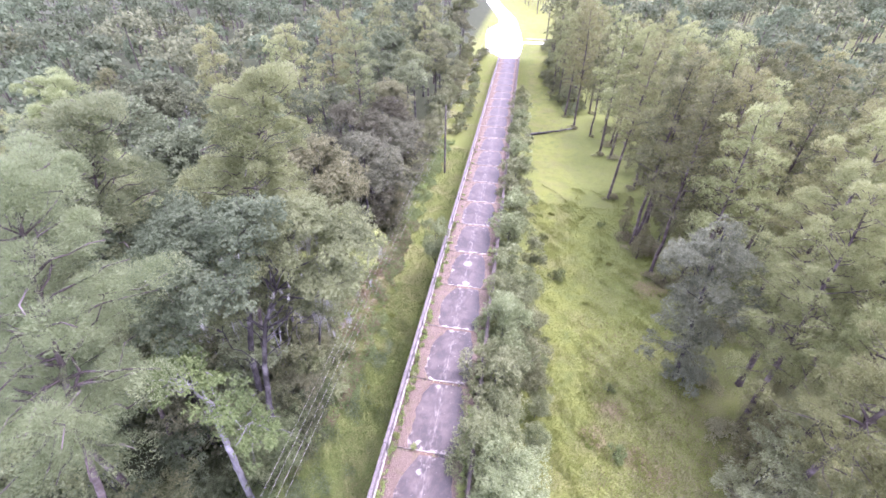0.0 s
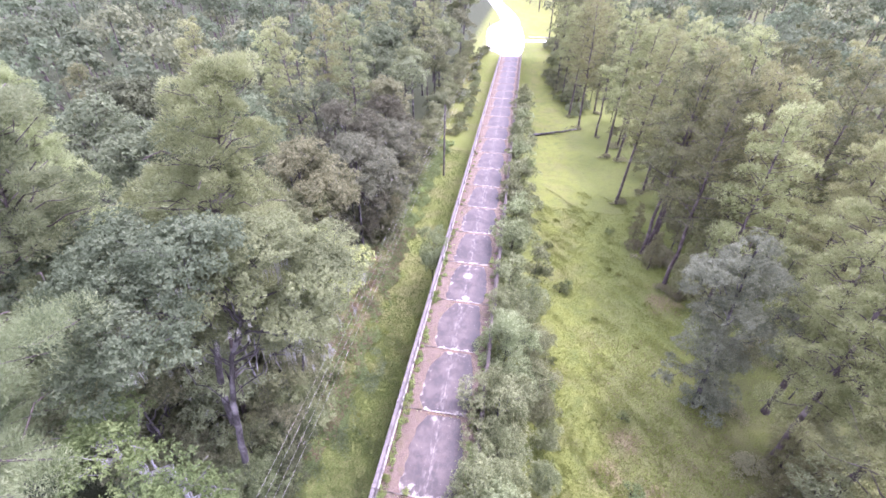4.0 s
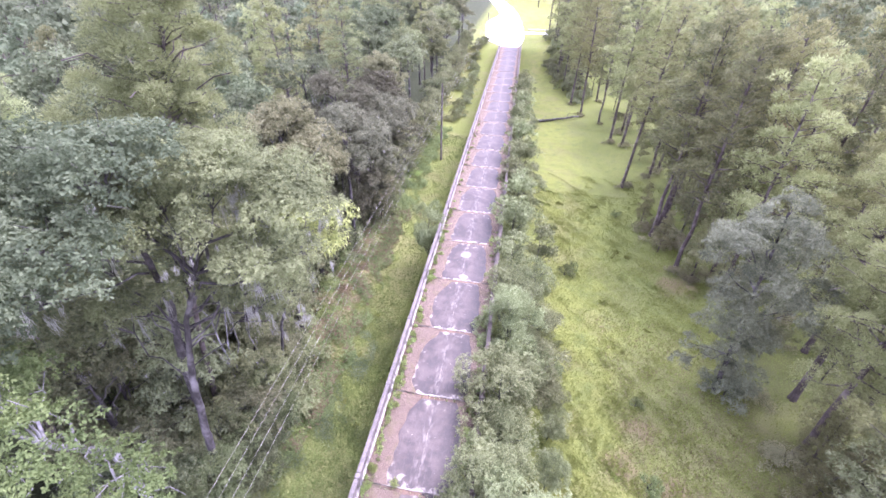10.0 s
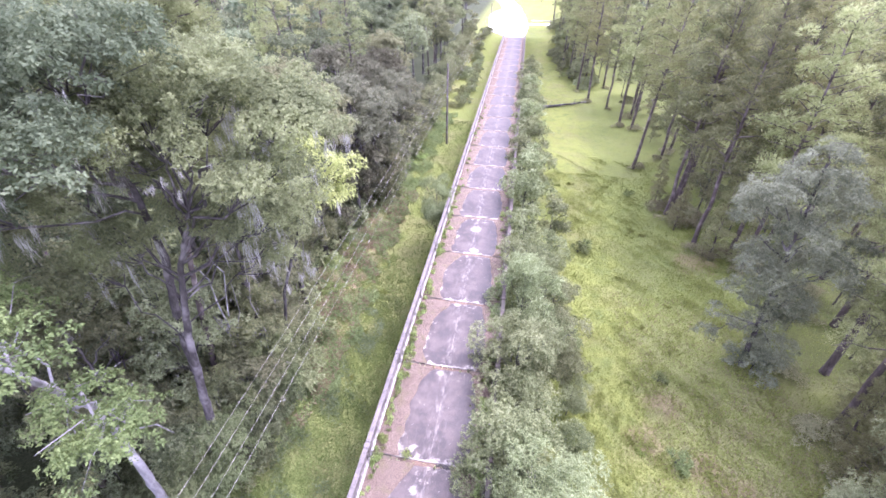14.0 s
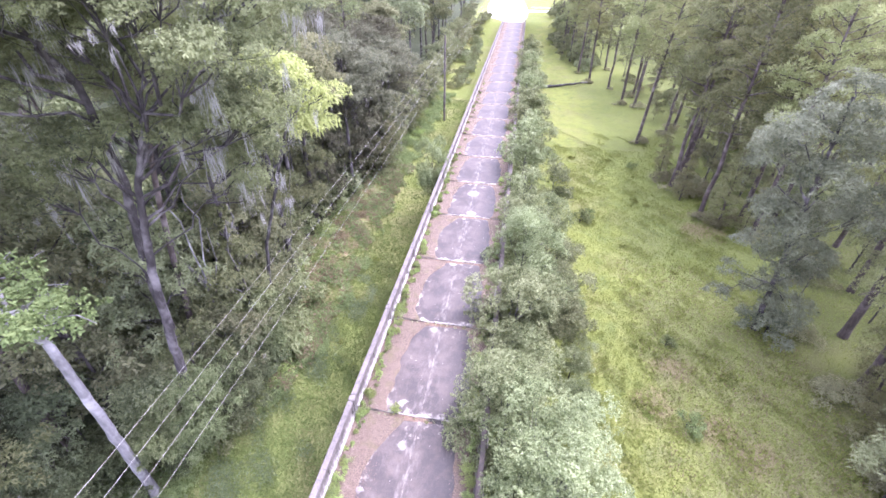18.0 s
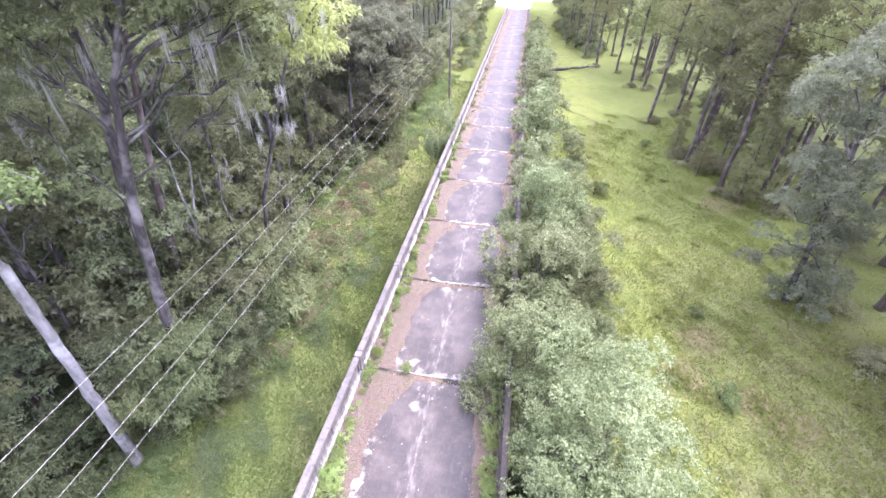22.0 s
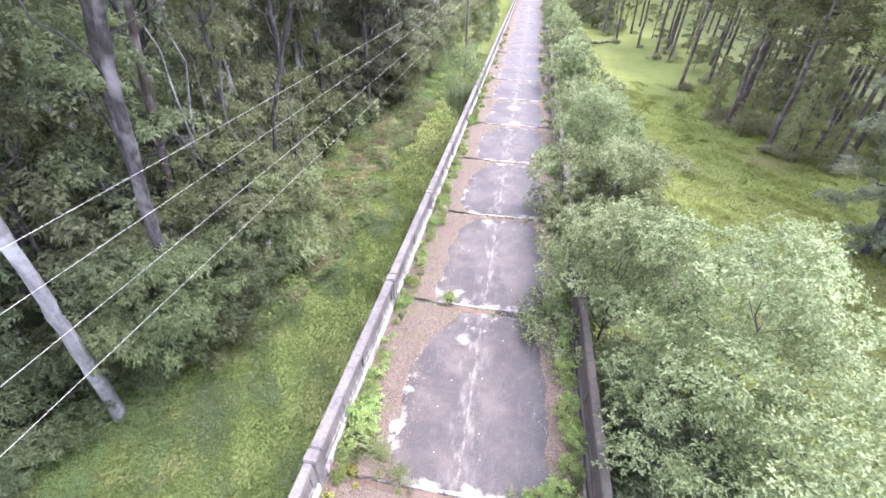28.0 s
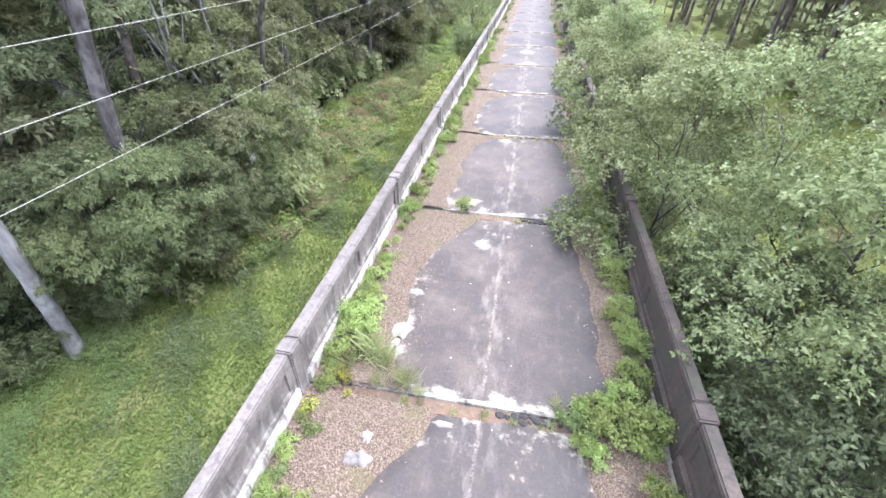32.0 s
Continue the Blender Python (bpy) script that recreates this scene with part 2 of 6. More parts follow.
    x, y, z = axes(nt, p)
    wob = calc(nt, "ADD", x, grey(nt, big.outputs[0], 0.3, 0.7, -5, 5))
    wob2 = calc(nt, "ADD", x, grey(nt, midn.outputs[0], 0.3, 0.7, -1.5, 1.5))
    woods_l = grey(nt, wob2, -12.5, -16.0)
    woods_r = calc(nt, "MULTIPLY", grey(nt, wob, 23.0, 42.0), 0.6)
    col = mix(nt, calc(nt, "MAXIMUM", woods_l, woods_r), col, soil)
    col = mix(nt, calc(nt, "MULTIPLY", bare_soil, 0.85), col, (0.15, 0.095, 0.07))
    nt.links.new(col, b.inputs["Base Color"])
    b.inputs["Roughness"].default_value = 0.95
    b.inputs["Specular IOR Level"].default_value = 0.1
    bump(nt, b, calc(nt, "ADD", fine.outputs[0], calc(nt, "MULTIPLY", midn.outputs[0], 0.8)), 0.6, 0.09)
    return m


def concrete(name, tone, dark=0.5, moss=0.3, lime=0.0):
    m, nt, b = nodes(name)
    p = coords(nt, "Position")
    n1 = tex(nt, "ShaderNodeTexNoise", 1.3, p, 6, 0.65)
    n2 = tex(nt, "ShaderNodeTexNoise", 14.0, p, 6, 0.7)
    st = nt.nodes.new("ShaderNodeMapping")
    st.inputs["Scale"].default_value = (7, 7, 0.8)
    nt.links.new(p, st.inputs[0])
    streak = tex(nt, "ShaderNodeTexNoise", 1.0, st.outputs[0], 4, 0.6)
    base = ramp(nt, n2.outputs[0], [(0.25, tuple(v * 0.6 for v in tone)), (0.5, tone), (0.78, tuple(min(0.85, v * 1.35) for v in tone))])
    col = mix(nt, calc(nt, "MULTIPLY", grey(nt, n1.outputs[0], 0.45, 0.62), dark), base, (0.06, 0.055, 0.0484))
    col = mix(nt, calc(nt, "MULTIPLY", grey(nt, streak.outputs[0], 0.52, 0.68), dark), col, (0.045, 0.042, 0.037))
    col = mix(nt, calc(nt, "MULTIPLY", grey(nt, n1.outputs[0], 0.56, 0.72), moss), col, (0.10, 0.12, 0.044))
    if lime:
        run = nt.nodes.new("ShaderNodeMapping")
        run.inputs["Scale"].default_value = (5, 5, 0.45)
        nt.links.new(p, run.inputs[0])
        drip = tex(nt, "ShaderNodeTexNoise", 1.0, run.outputs[0], 6, 0.7)
        low = grey(nt, axes(nt, p)[2], 0.75, 0.15, -0.16, 0.08)
        col = mix(nt, calc(nt, "MULTIPLY", grey(nt, calc(nt, "ADD", drip.outputs[0], low), 0.47, 0.6), lime), col, (0.66, 0.65, 0.6))
    nt.links.new(col, b.inputs["Base Color"])
    b.inputs["Roughness"].default_value = 0.88
    bump(nt, b, n2.outputs[0], 0.5, 0.015)
    return m


def asphalt_material():
    """Old asphalt: pale lime stains along the joints and edges, a pale worn seam down the middle, streaks and spots."""
    m, nt, b = nodes("old_asphalt")
    o = coords(nt, "Object")
    p = coords(nt, "Position")
    x, y, z = axes(nt, o)
    n1 = tex(nt, "ShaderNodeTexNoise", 1.1, p, 6, 0.62)
    n2 = tex(nt, "ShaderNodeTexNoise", 22.0, p, 5, 0.7)
    n3 = tex(nt, "ShaderNodeTexNoise", 2.0, p, 6, 0.66)
    wide = tex(nt, "ShaderNodeTexNoise", 0.55, p, 3, 0.5)
    st = nt.nodes.new("ShaderNodeMapping")
    st.inputs["Scale"].default_value = (4.0, 1.3, 1)
    nt.links.new(p, st.inputs[0])
    streak = tex(nt, "ShaderNodeTexNoise", 1.0, st.outputs[0], 5, 0.62)
    base = ramp(nt, n2.outputs[0], [(0.3, (0.037, 0.030, 0.0263)), (0.5, (0.066, 0.054, 0.0459)), (0.75, (0.12, 0.10, 0.0833))])
    col = mix(nt, grey(nt, n1.outputs[0], 0.42, 0.68, 0, 0.5), base, (0.15, 0.128, 0.105))
    col = mix(nt, grey(nt, wide.outputs[0], 0.56, 0.40, 0, 0.65), col, (0.04, 0.034, 0.0305))
    # darker on the nearest span, before the first joint
    near_dark = grey(nt, axes(nt, p)[1], 2.8, 2.3, 0.0, 0.6)
    col = mix(nt, near_dark, col, (0.04, 0.036, 0.034))
    # unevenly darker towards the right edge
    right_dark = calc(nt, "MULTIPLY", grey(nt, x, 0.9, 2.0), grey(nt, n1.outputs[0], 0.35, 0.58, 0.45, 0.95))
    col = mix(nt, right_dark, col, (0.035, 0.033, 0.0315))
    col = mix(nt, grey(nt, n3.outputs[0], 0.5, 0.7, 0, 0.3), col, (0.14, 0.11, 0.0765))
    col = mix(nt, grey(nt, streak.outputs[0], 0.56, 0.82, 0, 0.32), col, (0.2, 0.178, 0.145))
    far_end = grey(nt, y, 4.6, 6.0)
    near_end = grey(nt, y, 0.6, 0.12)
    edge = grey(nt, x, -1.0, -1.75)
    rim = calc(nt, "MAXIMUM", calc(nt, "MAXIMUM", near_end, calc(nt, "MULTIPLY", far_end, 0.62)), calc(nt, "MULTIPLY", edge, 0.6))
    lime = grey(nt, calc(nt, "ADD", n3.outputs[0], calc(nt, "MULTIPLY", rim, 0.29)), 0.69, 0.86)
    chalk = grey(nt, n2.outputs[0], 0.32, 0.62, 0.45, 1.0)
    col = mix(nt, calc(nt, "MULTIPLY", calc(nt, "MULTIPLY", lime, 0.85), chalk), col, (0.56, 0.53, 0.438))
    far_off = calc(nt, "MULTIPLY", calc(nt, "SUBTRACT", n3.outputs[0], 0.5), 0.9)
    crust = None
    for sx, sy, sr in STAINS:
        d = nt.nodes.new("ShaderNodeVectorMath")
        d.operation = "DISTANCE"
        nt.links.new(p, d.inputs[0])
        d.inputs[1].default_value = (sx, sy, 0)
        spot = grey(nt, calc(nt, "ADD", d.outputs["Value"], far_off), sr * 0.95, sr * 0.25)
        crust = spot if crust is None else calc(nt, "MAXIMUM", crust, spot)
    col = mix(nt, calc(nt, "MULTIPLY", calc(nt, "MULTIPLY", crust, 0.75), chalk), col, (0.56, 0.54, 0.443))
    seam_x = calc(nt, "ABSOLUTE", calc(nt, "ADD", x, grey(nt, n1.outputs[0], 0.3, 0.7, -0.11, -0.04)))
    seam = calc(nt, "MULTIPLY", grey(nt, seam_x, 0.045, 0.008), grey(nt, calc(nt, "MULTIPLY", n3.outputs[0], grey(nt, n2.outputs[0], 0.3, 0.6, 0.7, 1.15)), 0.44, 0.68, 0.0, 0.5))
    col = mix(nt, seam, col, (0.36, 0.315, 0.242))
    worn = calc(nt, "MULTIPLY", grey(nt, seam_x, 0.55, 0.1), grey(nt, streak.outputs[0], 0.48, 0.72, 0, 0.42))
    col = mix(nt, worn, col, (0.34, 0.31, 0.255))
    scuff = tex(nt, "ShaderNodeTexNoise", 7.0, p, 6, 0.75)
    col = mix(nt, grey(nt, scuff.outputs[0], 0.58, 0.8, 0, 0.4), col, (0.27, 0.25, 0.204))
    col = mix(nt, grey(nt, scuff.outputs[0], 0.42, 0.25, 0, 0.6), col, (0.03, 0.026, 0.023))
    spots = tex(nt, "ShaderNodeTexVoronoi", 2.6, p)
    col = mix(nt, grey(nt, spots.outputs["Distance"], 0.05, 0.025), col, (0.6, 0.58, 0.476))
    nt.links.new(col, b.inputs["Base Color"])
    nt.links.new(grey(nt, n1.outputs[0], 0.3, 0.7, 0.58, 0.78), b.inputs["Roughness"])
    bump(nt, b, n2.outputs[0], 0.35, 0.01)
    return m


def litter_material():
    m, nt, b = nodes("leaf_litter")
    p = coords(nt, "Position")
    v = tex(nt, "ShaderNodeTexVoronoi", 58.0, p)
    n = tex(nt, "ShaderNodeTexNoise", 1.6, p, 5)
    hsv = nt.nodes.new("ShaderNodeSeparateColor")
    nt.links.new(v.outputs["Color"], hsv.inputs[0])
    col = ramp(nt, hsv.outputs[0], [(0.0, (0.07, 0.05, 0.0342)), (0.45, (0.14, 0.105, 0.0753)), (0.8, (0.2, 0.157, 0.113)), (1.0, (0.27, 0.215, 0.155))])
    col = mix(nt, grey(nt, n.outputs[0], 0.52, 0.7, 0, 0.6), col, (0.13, 0.12, 0.0513))
    nt.links.new(col, b.inputs["Base Color"])
    b.inputs["Roughness"].default_value = 0.95
    bump(nt, b, v.outputs["Distance"], 0.8, 0.03)
    return m


GROUNDMAT = ground_material()
RAILMAT = concrete("stained_rail_concrete", (0.16, 0.145, 0.128), 0.75, 0.1, 0.22)
CAPMAT = concrete("rail_cap_concrete", (0.17, 0.155, 0.14), 0.5, 0.12)
# right rail: brown stain, plus shade from the shrubs put into the tone
BROWNRAIL = concrete("stained_shaded_concrete", (0.085, 0.066, 0.052), 0.9, 0.3)
BROWNCAP = concrete("brown_shaded_cap_concrete", (0.1, 0.082, 0.066), 0.8, 0.45)
LIMECRUST = concrete("white_lime_crust", (0.31, 0.29, 0.262), 0.5, 0.0)
CURBMAT = concrete("lime_streaked_concrete", (0.28, 0.265, 0.23), 0.8, 0.25, 0.5)
DECKMAT = concrete("deck_concrete", (0.33, 0.315, 0.27), 0.6, 0.2)
# pale paving raised to near white, so the colour holds the sky's glare
PADMAT = concrete("glare_white_pavement", (0.80, 0.79, 0.694), 0.02, 0.0)
ASPHALT = asphalt_material()
LITTER = litter_material()
DIRT = concrete("orange_joint_dirt", (0.16, 0.108, 0.07), 0.6, 0.5)
LIPMAT = concrete("lime_crusted_concrete", (0.4, 0.38, 0.321), 0.95, 0.15)
TAR = concrete("old_tar", (0.035, 0.033, 0.0317), 0.5, 0.1)


def plain(name, col, rough=0.6, metal=0.0):
    m, nt, b = nodes(name)
    n = tex(nt, "ShaderNodeTexNoise", 12.0, coords(nt), 4)
    c = mix(nt, grey(nt, n.outputs[0], 0.35, 0.7), tuple(v * 0.75 for v in col), col)
    nt.links.new(c, b.inputs["Base Color"])
    b.inputs["Roughness"].default_value, b.inputs["Metallic"].default_value = rough, metal
    return m


WIREMAT = plain("weathered_aluminium_cable", (0.62, 0.61, 0.56), 0.45, 0.2)
CERAMIC = plain("glazed_insulator", (0.3, 0.2, 0.15), 0.25)
GALV = plain("galvanised_steel", (0.6, 0.6, 0.6), 0.45, 0.6)


# ---- mesh helpers ----
def mesh_of(name, verts, faces, mat, smooth=False):
    """A mesh from an array of corners and one of faces (all of the same number of corners)."""
    verts, faces = np.asarray(verts, np.float32), np.asarray(faces, np.int32)
    me = bpy.data.meshes.new(name)
    me.vertices.add(len(verts))
    me.vertices.foreach_set("co", verts.ravel())
    k = faces.shape[1]
    me.loops.add(faces.size)
    me.loops.foreach_set("vertex_index", faces.ravel())
    me.polygons.add(len(faces))
    me.polygons.foreach_set("loop_start", np.arange(0, faces.size, k, dtype=np.int32))
    me.polygons.foreach_set("use_smooth", np.full(len(faces), smooth))
    me.materials.append(mat)
    me.update(calc_edges=True)
    return me


def part_mesh(name, me, parent, label="", at=None):
    ob = new(name, me)
    ob.parent = parent
    if at is not None:
        ob.matrix_basis = at
    if label:
        ob["label"] = label
    return ob


def part(name, bm, material, parent, label="", smooth=False, at=None):
    me = bpy.data.meshes.new(name)
    bm.to_mesh(me)
    bm.free()
    me.materials.append(material)
    if smooth:
        me.polygons.foreach_set("use_smooth", np.full(len(me.polygons), True))
    return part_mesh(name, me, parent, label, at)


def box(bm, x0, x1, y0, y1, z0, z1, bevel=0.0):
    r = bmesh.ops.create_cube(bm, size=1.0, matrix=Matrix.Translation(((x0 + x1) / 2, (y0 + y1) / 2, (z0 + z1) / 2)) @ Matrix.Diagonal((x1 - x0, y1 - y0, z1 - z0, 1)))
    if bevel:
        edges = list({e for v in r["verts"] for e in v.link_edges})
        bmesh.ops.bevel(bm, geom=edges, offset=bevel, segments=2, affect="EDGES")
    return bm


def thing(name, at, label, category, group="", kind=""):
    ob = new(name)
    ob.empty_display_size = 0.2
    ob.matrix_basis = at
    return tagged(ob, label, category, group, kind)


def unit(v):
    return v / np.maximum(np.linalg.norm(v, axis=-1, keepdims=True), 1e-9)


def leaves(rng, pts, size, up=0.4, out=None, aspect=0.6, fold=0.25):
    """Folded leaf blades (quads base, side, tip, side) round the given points."""
    n = len(pts)
    nrm = rng.normal(size=(n, 3))
    nrm[:, 2] = nrm[:, 2] + up * 2
    if out is not None:
        nrm += out
    nrm = unit(nrm)
    t = unit(np.cross(nrm, rng.normal(size=(n, 3))))
    s = np.cross(nrm, t)
    L = (size * rng.uniform(0.65, 1.35, n))[:, None]
    W = L * aspect * 0.5
    mid = pts + t * L * 0.45 - nrm * L * fold * 0.3
    v = np.stack([pts, mid + s * W + nrm * L * fold * 0.3, pts + t * L, mid - s * W + nrm * L * fold * 0.3], 1)
    return v.reshape(-1, 3)


def rosettes(rng, pts, out, leaf, per, aspect=0.5, lift=0.5, droop=0.15):
    """Bunches of leaves: in each, blades spread like the spokes of a wheel round an axis that points outwards."""
    n = len(pts)
    o = unit(unit(out) + np.array([0, 0, lift]) + rng.normal(size=(n, 3)) * 0.4)
    a = unit(np.cross(o, rng.normal(size=(n, 3))))
    b = np.cross(o, a)
    ang = rng.uniform(0, 6.28, (n, 1)) + np.linspace(0, 2 * np.pi, per, endpoint=False) + rng.normal(size=(n, per)) * 0.3
    t = a[:, None] * np.cos(ang)[..., None] + b[:, None] * np.sin(ang)[..., None]
    t = unit(t + o[:, None] * rng.uniform(-0.1, 0.75, (n, per, 1)))
    w = unit(np.cross(o[:, None] + rng.normal(size=(n, per, 3)) * 0.35, t))
    L = leaf * rng.uniform(0.6, 1.3, (n, per, 1))
    p = pts[:, None] + rng.normal(size=(n, per, 3)) * leaf * 0.3
    mid = p + t * L * 0.5
    tip = p + t * L - np.array([0, 0, droop]) * L
    v = np.stack([p, mid + w * L * aspect * 0.5, tip, mid - w * L * aspect * 0.5], 2)
    return v.reshape(-1, 3)


def quads(verts):
    return np.arange(len(verts), dtype=np.int32).reshape(-1, 4)


def needles(rng, ctr, rad, length, count, width):
    """Round puffs of long needles: blades on the upper shell of each puff that point outwards."""
    n = len(ctr)
    e = unit(rng.normal(size=(n, count, 3)))
    e[..., 2] = np.where(e[..., 2] < -0.45, -e[..., 2], e[..., 2])
    d = unit(e + rng.normal(size=e.shape) * 0.55 + np.array([0, 0, 0.2]))
    s = unit(np.cross(d, rng.normal(size=e.shape)))
    L = (length * rng.uniform(0.7, 1.25, (n, count)))[..., None]
    c = ctr[:, None] + e * (rad[:, None] * rng.uniform(0.55, 1.0, (n, count)))[..., None] * np.array([1, 1, 0.85])
    v = np.stack([c - s * width * 0.5, c + s * width * 0.5, c + d * L], 2)
    return v.reshape(-1, 3)


def tris(verts):
    return np.arange(len(verts), dtype=np.int32).reshape(-1, 3)


def tube(path, radii, sides=7):
    """Corners and quads of a bent tapering tube."""
    path, radii = np.asarray(path, float), np.asarray(radii, float)
    n = len(path)
    d = unit(np.gradient(path, axis=0))
    a = unit(np.cross(d, np.array([0.31, 0.93, 0.17])))
    b = np.cross(d, a)
    ang = np.linspace(0, 2 * np.pi, sides, endpoint=False)
    ring = path[:, None] + radii[:, None, None] * (np.cos(ang)[None, :, None] * a[:, None] + np.sin(ang)[None, :, None] * b[:, None])
    i, j = np.meshgrid(np.arange(n - 1), np.arange(sides), indexing="ij")
    k = (j + 1) % sides
    f = np.stack([i * sides + j, i * sides + k, (i + 1) * sides + k, (i + 1) * sides + j], -1).reshape(-1, 4)
    return ring.reshape(-1, 3), f


class Tubes:
    def __init__(self):
        self.v, self.f, self.n = [], [], 0

    def add(self, path, radii, sides=7, grown_from=None):
        """grown_from: the corner of what is there already that this tube grows out of."""
        v, f = tube(path, radii, sides)
        if grown_from is None:
            f = f + self.n
        else:
            v = v[1:]
            f = np.where(f == 0, grown_from, f - 1 + self.n)
        self.v.append(v)
        self.f.append(f)
        self.n += len(v)

    def nearest(self, p, within):
        """The corner nearest to p among the first ones."""
        v = np.concatenate(self.v)[:within]
        return int(np.argmin(((v - np.asarray(p)) ** 2).sum(1)))

    def mesh(self, name, mat):
        return mesh_of(name, np.concatenate(self.v), np.concatenate(self.f), mat, True)


def bent(rng, a, b, n=6, wob=0.08, sag=0.0):
    a, b = np.asarray(a, float), np.asarray(b, float)
    s = np.linspace(0, 1, n)[:, None]
    L = np.linalg.norm(b - a)
    off = rng.normal(size=(n, 3)) * wob * L * np.sin(np.pi * s)
    return a + (b - a) * s + off + np.array([0, 0, 1.0]) * sag * L * np.sin(np.pi * s)


def auto_masses(rng, c, radius, height, count, size=(0.3, 0.48), floor=-0.55):
    """Leafy masses (x, y, z, r) that together make a crown round c."""
    out = []
    for i in range(count):
        d = unit(rng.normal(size=3))
        if d[2] < floor:
            d[2] = -d[2]
        r = radius * rng.uniform(*size)
        k = rng.uniform(0.35, 1.0) ** 0.5 * (1 - 0.55 * r / radius)
        out.append((*(c + d * k * np.array([radius, radius, height * 0.5])), r))
    return out


def mass_tree(seed, trunk, trunk_r, masses, bark, mat, leaf=0.16, clump=0.6, per=7, density=1.0, squash=0.68, aspect=0.5, lift=0.5, moss=0, twigs=0, boughs=3, top_r=0.3, droop=0.15, longest=1.2):
    """Meshes of a tree or shrub at the origin: a bent trunk, limbs to each leafy mass, boughs to its clumps, and on each clump bunches of leaves with gaps between; hanging moss, bare twigs."""
    rng = np.random.default_rng(seed)
    trunk = np.asarray(trunk, float)
    ends = np.linspace(0, len(trunk) - 1, 45)
    p = np.stack([np.interp(ends, np.arange(len(trunk)), trunk[:, i]) for i in range(3)], 1)
    p[1:-1] += rng.normal(size=(43, 3)) * 0.02
    tb = Tubes()
    tb.add(p, np.interp(np.linspace(0, 1, 45), [0, 0.05, 1], [trunk_r * 1.25, trunk_r, trunk_r * top_r]), 9)
    body = tb.n
    pts, outs = [], []
    hang = []
    for x, y, z, r in masses:
        m = np.array([x, y, z])
        q = p[np.argmin(np.abs(p[:, 2] - max(z - r * 1.2 - 0.35 * np.hypot(x - p[-1, 0], y - p[-1, 1]), p[-1, 2] * 0.25)))]
        path = bent(rng, q, m, 7, 0.05, 0.03)
        first = tb.n
        tb.add(path, np.linspace(trunk_r * rng.uniform(0.12, 0.34), trunk_r * 0.05 + 0.01, 7), 6, tb.nearest(q, body))
        fork = tube(path, np.full(7, 0.02), 6)[0][4 * 6 + 1]
        n = max(4, int(density * 3.6 * (r / clump) ** 2))
        d = unit(rng.normal(size=(n, 3)))
        d[:, 2] = np.where(d[:, 2] < -0.35, -d[:, 2], d[:, 2])
        cc = m + d * (r * rng.uniform(0.55, 1.0, n))[:, None] * np.array([1, 1, squash])
        rc = clump * rng.uniform(0.55, 1.2, n)
        for j in range(min(boughs, n)):
            tb.add(bent(rng, fork, cc[j], 4, 0.06), [trunk_r * 0.05 + 0.006, trunk_r * 0.04 + 0.005, 0.009, 0.005], 4, first + 4 * 6)
        k = np.repeat(np.arange(n), np.maximum(4, (density * 10 * (rc / 0.5) ** 2 * (0.2 / leaf) ** 1.5).astype(int)))
        e = unit(rng.normal(size=(len(k), 3)) + d[k] * 0.7)
        e[:, 2] = np.where(e[:, 2] < -0.4, -e[:, 2], e[:, 2])
        pts.append(cc[k] + e * (rc[k] * rng.uniform(0.5, 1.1, len(k)))[:, None] * np.array([1, 1, squash]))
        outs.append(e)
        under = m + rng.normal(size=(3, 3)) * r * np.array([0.5, 0.5, 0.1])
        under[:, 2] = z - r * squash * 0.55
        hang.append(under)
        for j in range(twigs):
            i = rng.integers(0, n)
            tb.add(bent(rng, fork, cc[i] + d[i] * rc[i] * 1.5, 5, 0.09), [0.03, 0.026, 0.02, 0.014, 0.006], 4, first + 4 * 6)
    pts, outs = np.concatenate(pts), np.concatenate(outs)
    pts[:, 2] = np.maximum(pts[:, 2], 0.06)
    v = rosettes(rng, pts, outs, leaf, per, aspect, lift, droop)
    v[:, 2] = np.maximum(v[:, 2], 0.03)
    made = [("trunk", tb.mesh("trunk", bark)), ("crown", mesh_of("crown", v, quads(v), mat))]
    if moss:
        hang = np.concatenate(hang)
        made.append(("moss", moss_mesh(rng, hang[rng.integers(0, len(hang), moss)] + rng.normal(size=(moss, 3)) * np.array([0.4, 0.4, 0.15]), longest=longest)))
    return made


def crown_tree(seed, height, crown_r, crown_h, count, trunk_r, bark, mat, off=(0, 0), size=(0.3, 0.48), floor=-0.55, **more):
    """A tree whose leafy masses fill a crown of the given size."""
    rng = np.random.default_rng(seed)
    c = np.array([off[0], off[1], height - crown_h * 0.5])
    trunk = [(0, 0, 0), (off[0] * 0.3, off[1] * 0.3, height - crown_h * 0.8), (off[0], off[1], height - crown_h * 0.3)]
    return mass_tree(seed, trunk, trunk_r, auto_masses(rng, c, crown_r, crown_h, count, size, floor), bark, mat, **more)


